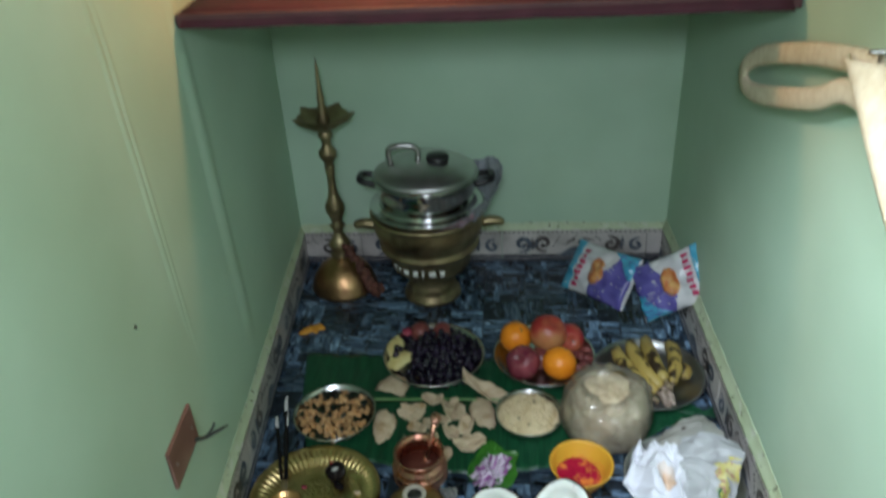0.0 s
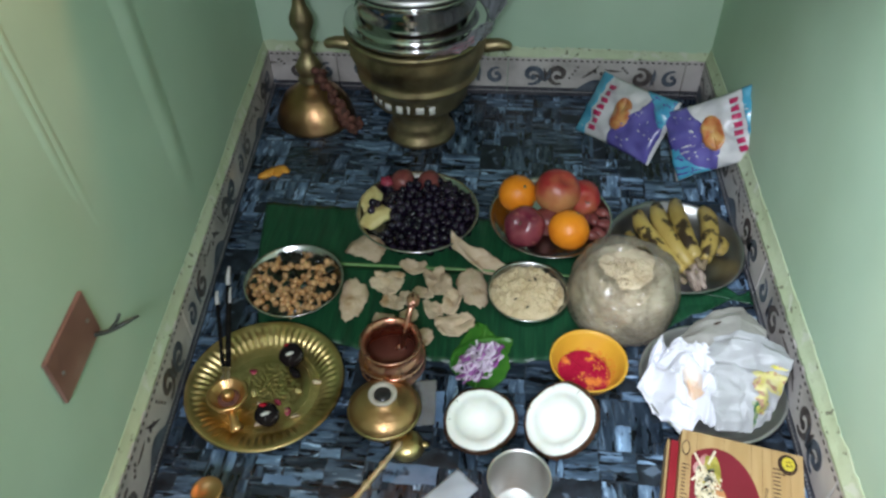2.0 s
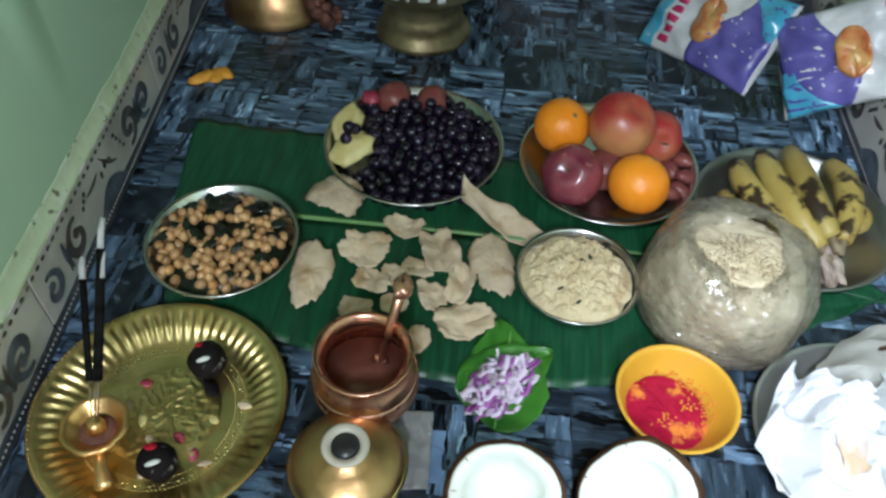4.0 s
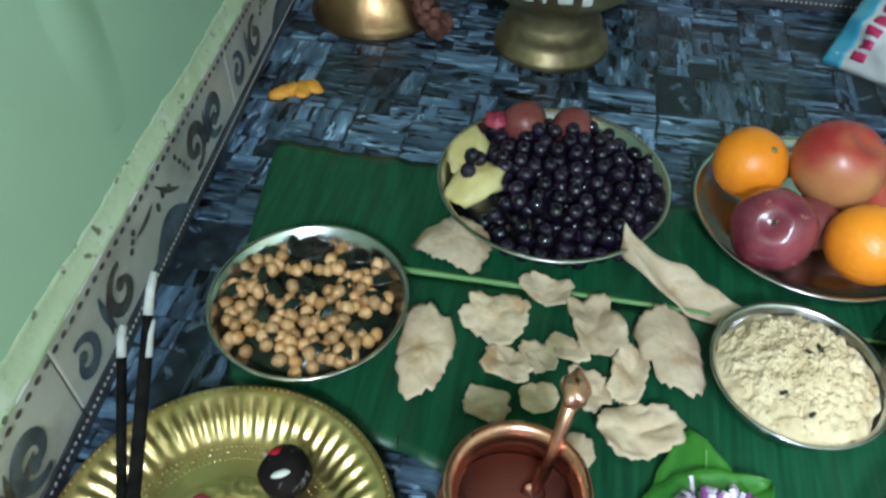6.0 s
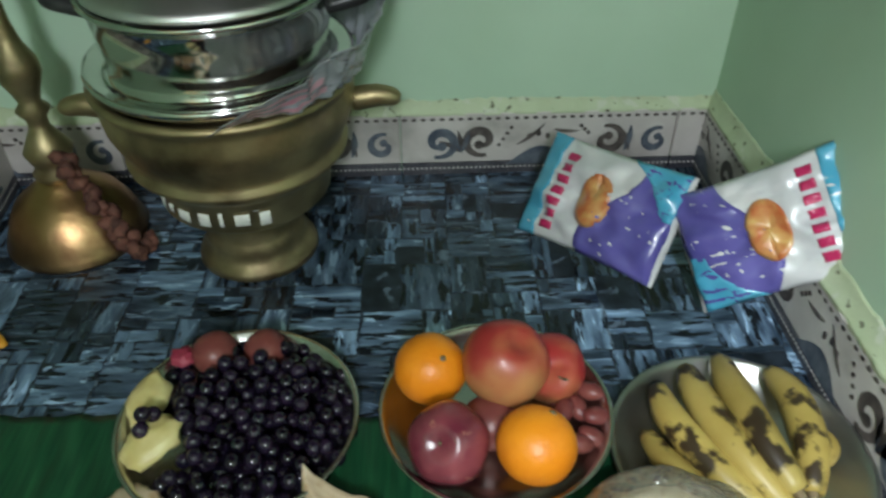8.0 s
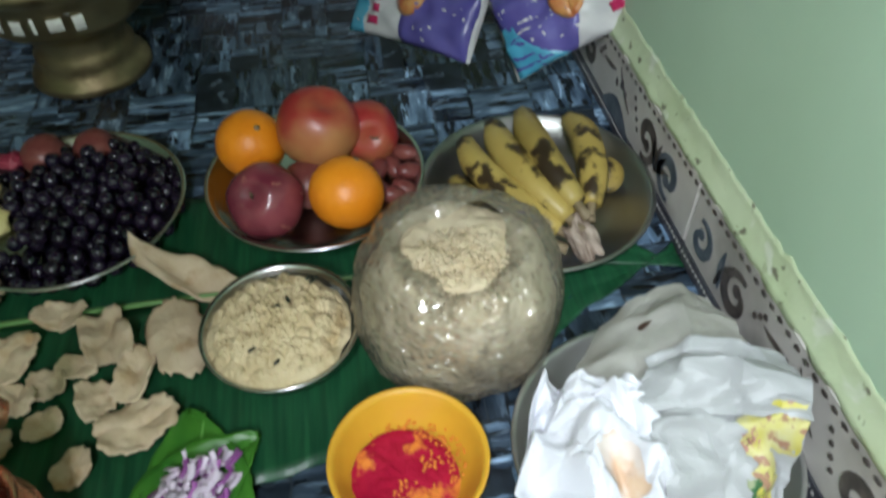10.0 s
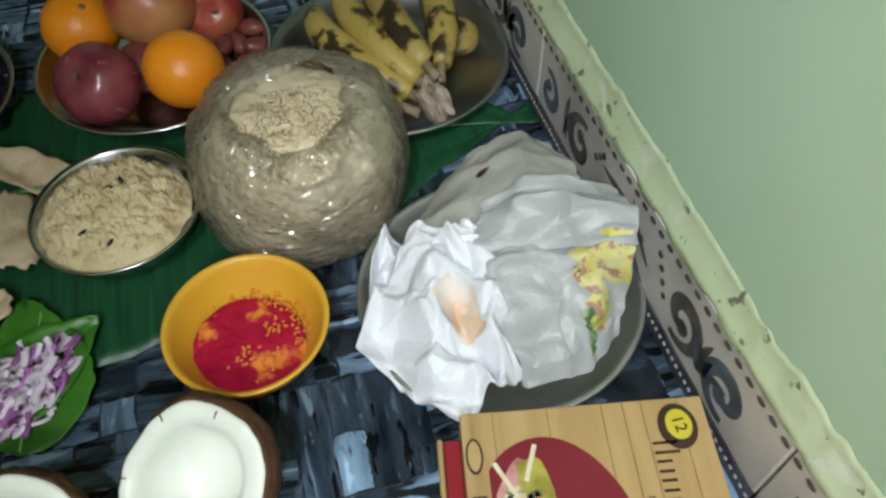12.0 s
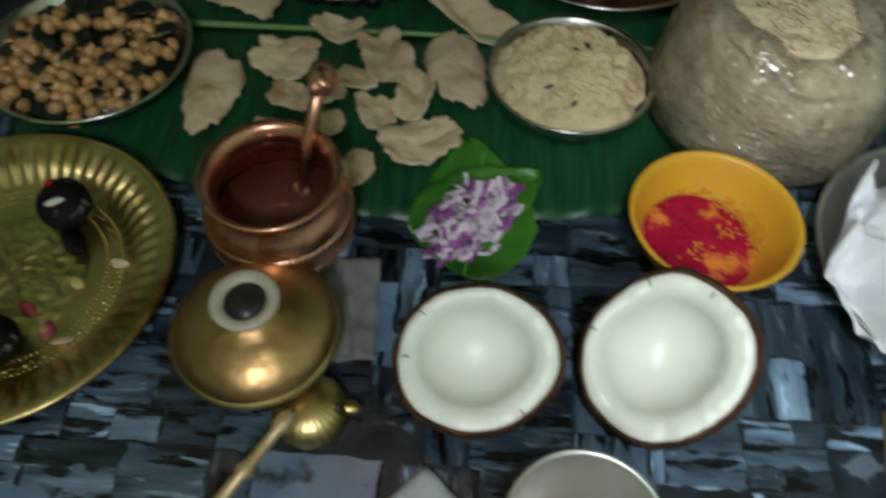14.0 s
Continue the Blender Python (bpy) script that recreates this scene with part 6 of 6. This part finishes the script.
def offering_box():
    u, v = Vector((0.168, -0.032, 0)), Vector((0.032, 0.168, 0))
    W, D, H = 0.170, 0.225, 0.052
    o = Vector((0.652, 1.128, 0)) - v.normalized() * D
    t = thing("cardboard_box", frame_of(o, u, v), "kraft cardboard box with a maroon oval food picture", "box")
    sleeve = part("sleeve", box(0, 0, 0.0, W, D, H, 0.0015, 2), KRAFT, t, smooth=False)
    part("tray_edge", box(-0.0165, 0.002, 0.0, -0.0125, D - 0.008, 0.030, 0.001, 1), KRAFT, t, smooth=False)
    part("inner_tray", box(-0.012, 0.004, 0.001, -0.0003, D - 0.012, 0.036, 0.001, 1), BOXRED, t, "red inner tray", smooth=False)

    def on_top(name, pts, mat, z, label=""):
        ob = part(name, flat(pts, 0.0004), mat, sleeve, label, smooth=False)
        ob.matrix_basis = pose(0, 0, H + z)
        return ob
    cx, cy, rx, ry = 0.052, D * 0.46, 0.062, 0.100
    oval = [(max(x, 0.016), y) for x, y in ellipse(cx, cy, rx, ry, 48)]
    on_top("maroon_oval", oval, MAROON, 0.0002, "maroon oval print")
    for k, x in enumerate((0.022, 0.060, 0.098, 0.113, 0.126, 0.151)):
        on_top("board_line", [(x, 0.001), (x + 0.0007, 0.001), (x + 0.0009, D - 0.001), (x + 0.0002, D - 0.001)], BOARDLINE, 0.0001)
    rng = random.Random(17)
    def blob(x, y, a, b, rot, seed, n=22):
        pts = []
        for k in range(n):
            q = 2 * math.pi * k / n
            e = 1 + 0.30 * noise.noise((math.cos(q) * 1.6, math.sin(q) * 1.6, seed))
            px, py = a * e * math.cos(q), b * e * math.sin(q)
            pts.append((x + px * math.cos(rot) - py * math.sin(rot), y + px * math.sin(rot) + py * math.cos(rot)))
        return pts
    on_top("photo_print", blob(0.030, 0.172, 0.008, 0.018, -0.5, 5), PINKINK, 0.0005)
    on_top("photo_print", blob(0.046, 0.164, 0.012, 0.026, 0.15, 1), OLIVEINK, 0.0006)
    on_top("photo_print", blob(0.041, 0.128, 0.017, 0.040, 0.20, 2), CREAMINK, 0.0008)
    on_top("photo_print", blob(0.053, 0.090, 0.014, 0.034, 0.35, 3), BRIGHTINK, 0.0010)
    on_top("photo_print", blob(0.060, 0.122, 0.006, 0.024, 0.30, 9), RUSTINK, 0.0011)
    on_top("photo_print", blob(0.088, 0.056, 0.014, 0.028, 0.20, 4), PINKINK, 0.0007)
    # sprigs, crumbs and sticks scattered over the food picture
    for k in range(16):
        x, y = rng.uniform(0.074, 0.098), rng.uniform(0.078, 0.112)
        on_top("photo_speck", blob(x, y, 0.0016, rng.uniform(0.002, 0.005), rng.uniform(0, 3), k, 7), PINKINK, 0.0008)
    for k in range(110):
        f = rng.random()
        x, y = 0.038 + 0.020 * f + max(-0.017, min(0.017, rng.gauss(0, 0.008))), 0.166 - 0.100 * f + rng.gauss(0, 0.004)
        on_top("photo_speck", blob(x, y, rng.uniform(0.0010, 0.0026), rng.uniform(0.0015, 0.0045), rng.uniform(0, 3), k + 50, 7), rng.choice((SLATEINK, SLATEINK, BRIGHTINK, BRIGHTINK, BRIGHTINK, OLIVEINK, RUSTINK)), 0.0013)
    for x, y, a in ((0.026, 0.176, 0.5), (0.044, 0.186, -0.35), (0.026, 0.152, -0.7)):
        c, d = 0.0016 * math.cos(a), 0.0016 * math.sin(a)
        e, f = -0.013 * math.sin(a), 0.013 * math.cos(a)
        on_top("photo_speck", [(x - c - e, y - d - f), (x + c - e, y + d - f), (x + c + e, y + d + f), (x - c + e, y - d + f)], BRIGHTINK, 0.0012)
    # bars in place of the wordmarks, down the lid and along its edge strip
    def bars(x, y, widths, tall, step, stroke):
        for k, w in enumerate(widths):
            for f in (0.0, 0.52):
                yy = y - step * (k + f)
                on_top("print_bar", [(x, yy - stroke), (x + tall * w, yy - stroke), (x + tall * w, yy), (x, yy)], BROWNINK, 0.0004)
    bars(0.128, D * 0.86, (1.0, 0.6, 0.6, 0.6, 0.6, 0.6, 1.0, 0.6, 0.6, 0.6), 0.017, 0.0128, 0.0019)
    bars(0.0035, D * 0.74, (1.0, 0.65, 0.65, 0.65, 1.0, 0.65, 0.65, 0.65), 0.0095, 0.0118, 0.0016)
    bars(0.1165, D * 0.70, (1.0, 0.7, 0.7, 0.7, 1.0, 0.7, 0.7, 0.7, 0.7), 0.0050, 0.0056, 0.0008)
    on_top("logo_ring", ellipse(0.0075, D * 0.86, 0.0058, 0.0125, 24), BROWNINK, 0.0004)
    on_top("logo_ring", ellipse(0.0075, D * 0.86, 0.0044, 0.0106, 24), KRAFT, 0.0007)
    on_top("logo_swoosh", ellipse(0.154, D * 0.47, 0.0062, 0.020, 24), BROWNINK, 0.0004)
    on_top("logo_swoosh", ellipse(0.153, D * 0.475, 0.0046, 0.016, 24), KRAFT, 0.0007)
    badge = on_top("count_badge", ellipse(0.148, D * 0.905, 0.0135, 0.0165, 28), BROWNINK, 0.0004)
    on_top("count_disc", ellipse(0.149, D * 0.91, 0.0090, 0.0110, 28), YELLOWINK, 0.0007)
    txt = bpy.data.curves.new("count", "FONT")
    txt.body, txt.size, txt.align_x, txt.align_y, txt.extrude = "12", 0.012, "CENTER", "CENTER", 0.0002
    txt.materials.append(BROWNINK)
    ob = new("count_text", txt)
    ob.parent = sleeve
    ob.matrix_basis = pose(0.149, D * 0.91, H + 0.0014, 0, 0, -80)


offering_box()


def tumbler():
    t = thing("steel_tumbler", pose(0.411, 1.003, 0), "plain shiny stainless steel tumbler, empty", "tumbler")
    part("wall", lathe([(0, 0.001), (0.030, 0.0), (0.0325, 0.002), (0.0335, 0.006), (0.0415, 0.084), (0.0425, 0.089), (0.0440, 0.091), (0.0442, 0.0925), (0.0425, 0.0932), (0.0408, 0.088), (0.0325, 0.008), (0.028, 0.004), (0, 0.004)], 72), SATIN, t)
    for z, r in ((0.078, 0.0412), (0.074, 0.0408)):
        part("ring", lathe([(r - 0.0006, z - 0.001), (r + 0.0006, z), (r - 0.0006, z + 0.001)], 64), STEEL, t)


tumbler()


def loose_sachets():
    def strip(u, v):
        return Vector(((u - 0.5) * 0.046, (v - 0.5) * 0.145, 0.004 + 0.003 * noise.noise((u * 3, v * 6, 2)) + 0.003 * math.sin(math.pi * u)))
    ob = part("white_sachet", sheet(10, 26, strip, 0.0008), SACHET)
    ob.matrix_basis = pose(0.290, 0.990, 0.0, 0, 0, -42)
    tagged(ob, "flat white plastic sachet lying on the tiles", "sachet")

    def clear(u, v):
        return Vector(((u - 0.5) * 0.042 * (0.8 + 0.3 * v), (v - 0.5) * 0.086, 0.005 + 0.006 * noise.noise((u * 4, v * 6, 8))))
    ob = part("clear_sachet", sheet(14, 22, clear, 0.0005), FILM2)
    ob.matrix_basis = pose(0.256, 1.172, 0.0, 0, 0, 8)
    tagged(ob, "small clear crinkled plastic packet on the tiles", "sachet")
    bd = thing("small_sweet", pose(0.480, 0.975, 0.0), "small shiny dark wrapped sweet on the floor", "sweet")
    part("wrapper", ball(0.009, 2, (1, 1.5, 0.6), 0.3, 90, 1), PINKPETAL, bd).matrix_basis = pose(0, 0, 0.005)


loose_sachets()


# ---- on the walls ----
def cover_plate():
    M = LM @ pose(1.104, 0.322, 0.0)
    t = thing("switch_cover_plate", M, "brown blank cover plate with a cable end, on the green wall", "cover plate")
    part("plate", box(-0.058, -0.037, 0.0, 0.058, 0.037, 0.006, 0.002, 2), BROWNPLATE, t, smooth=False)
    for s in (-1, 1):
        part("screw", lathe([(0, 0.0075), (0.0025, 0.0072), (0.0032, 0.006), (0, 0.006)], 12), STEELOLD, t).matrix_basis = pose(s * 0.040, 0, 0)
    part("cable", tube(spline([(-0.040, -0.028, 0.004), (-0.052, -0.034, 0.020), (-0.060, -0.030, 0.036), (-0.074, -0.030, 0.052)], 14), [0.0032] * 10 + [0.0026, 0.0022, 0.002, 0.0016], 8), CABLE, t, "short dark cable end")
    part("cable", tube(spline([(-0.050, -0.030, 0.022), (-0.056, -0.020, 0.032), (-0.062, -0.012, 0.036)], 8), 0.0022, 8), CABLE, t)
    n = part("nail_hole", lathe([(0, 0.0016), (0.003, 0.0014), (0.004, 0.0), (0, 0.0)], 12), BLACKP)
    n.matrix_basis = LM @ pose(1.130, 0.572, 0.0)
    tagged(n, "small dark nail head in the green wall", "nail")


cover_plate()


def strap():
    """A cloth bag's top hung on the wall: a flat woven loop and the gathered cloth below it."""
    bag = thing("cloth_bag", pose(0.815, 1.05, 0.84), "cream cotton cloth bag hanging by its loop from the wall", "bag")
    pts = spline([(0.000, 0.02, 0.048), (-0.002, 0.073, 0.039), (-0.006, 0.211, 0.010), (-0.016, 0.40, -0.046), (-0.020, 0.465, -0.092), (-0.016, 0.41, -0.112), (-0.010, 0.18, -0.046), (-0.006, 0.09, -0.004), (0.0, 0.02, 0.0)], 60)
    bm = bmesh.new()
    rows = []
    for i, p in enumerate(pts):
        d = (pts[min(i + 1, 59)] - pts[max(i - 1, 0)]).normalized()
        n = Vector((1, 0, 0))
        b = d.cross(n).normalized()
        rows.append([bm.verts.new(p + b * 0.017 * c + n * 0.005 * s) for c, s in ((1, 0), (0.7, 1), (-0.7, 1), (-1, 0), (-0.7, -1), (0.7, -1))])
    for a, b in zip(rows, rows[1:]):
        for k in range(6):
            bm.faces.new((a[k], a[(k + 1) % 6], b[(k + 1) % 6], b[k]))
    bmesh.ops.recalc_face_normals(bm, faces=bm.faces)
    part("loop", bm, STRAP, bag)

    def gather(u, v):
        y = 0.085 - 0.20 * u - 0.26 * v
        z = 0.045 - 0.16 * v + 0.03 * u
        return Vector((-0.012 - 0.012 * math.sin(u * 9 + v * 2) - 0.010 * math.sin(math.pi * u), y, z))
    part("cloth", sheet(24, 20, gather, 0.003), STRAP, bag)
    part("nail", tube([(0.036, 0.02, 0.062), (-0.016, 0.02, 0.066)], 0.003, 8), STEELOLD, bag, "steel nail")


strap()


# ---- printed slate pattern of the floor, last ----
def slate_floor():
    rng = random.Random(40)
    far, upright = bmesh.new(), bmesh.new()
    x0, y0 = -0.30, 0.62
    def quad(bm, xa, ya, xb, yb, h):
        j = 0.0022
        c = [(xa + rng.uniform(0, j), ya + rng.uniform(0, j)), (xb - rng.uniform(0, j), ya + rng.uniform(0, j)), (xb - rng.uniform(0, j), yb - rng.uniform(0, j)), (xa + rng.uniform(0, j), yb - rng.uniform(0, j))]
        n = 8
        edge = []
        for (ax, ay), (bx, by) in zip(c, c[1:] + c[:1]):
            m = n if abs(bx - ax) + abs(by - ay) > 0.04 else 2
            for k in range(m):
                f = k / m
                w = 0.0 if k == 0 else rng.uniform(-0.0021, 0.0021)
                edge.append((ax + (bx - ax) * f + (w if abs(by - ay) > abs(bx - ax) else 0), ay + (by - ay) * f + (w if abs(bx - ax) > abs(by - ay) else 0)))
        top = [bm.verts.new((x, y, h)) for x, y in edge]
        low = [bm.verts.new((x, y, -0.0002)) for x, y in edge]
        bm.faces.new(top)
        for k in range(len(edge)):
            bm.faces.new((low[k], low[(k + 1) % len(edge)], top[(k + 1) % len(edge)], top[k]))
    def split(xa, ya, xb, yb, depth):
        w, h = xb - xa, yb - ya
        big = max(w, h)
        if big < 0.045 or min(w, h) < 0.014 or (depth > 2 and big < 0.10 and rng.random() < 0.30):
            if rng.random() < 0.08 or (0.20 < xa < 0.29 and 1.02 < ya < 1.062):
                return
            quad(far if w > h else upright, xa, ya, xb, yb, rng.uniform(0.0002, 0.0007))
            return
        f = rng.uniform(0.28, 0.72)
        along = w > h
        if big < 0.11 and min(w, h) > 0.030 and rng.random() < 0.72:
            along = not along
        if along:
            split(xa, ya, xa + w * f, yb, depth + 1)
            split(xa + w * f, ya, xb, yb, depth + 1)
        else:
            split(xa, ya, xb, ya + h * f, depth + 1)
            split(xa, ya + h * f, xb, yb, depth + 1)
    for i in range(5):
        for j in range(7):
            split(x0 + i * 0.24, y0 + j * 0.22, x0 + (i + 1) * 0.24, y0 + (j + 1) * 0.22, 0)
    ob = part("slate_print", far, STONE, floor, "printed slate strips in blue-grey", smooth=False)
    tagged(ob, kind="stuff")
    ob = part("slate_print", upright, STONEUP, floor, "printed slate strips in blue-grey", smooth=False)
    tagged(ob, kind="stuff")
    pale = bmesh.new()
    quad(pale, 0.209, 1.028, 0.293, 1.063, 0.0010)
    quad(pale, 0.500, 1.010, 0.590, 1.032, 0.0009)
    quad(pale, 0.250, 1.140, 0.290, 1.200, 0.0009)
    quad(pale, 0.560, 0.960, 0.650, 0.985, 0.0009)
    quad(pale, 0.030, 1.010, 0.090, 1.028, 0.0009)
    ob = part("pale_strip", pale, STONEPALE, floor, "pale blue printed strips", smooth=False)
    tagged(ob, kind="stuff")


slate_floor()
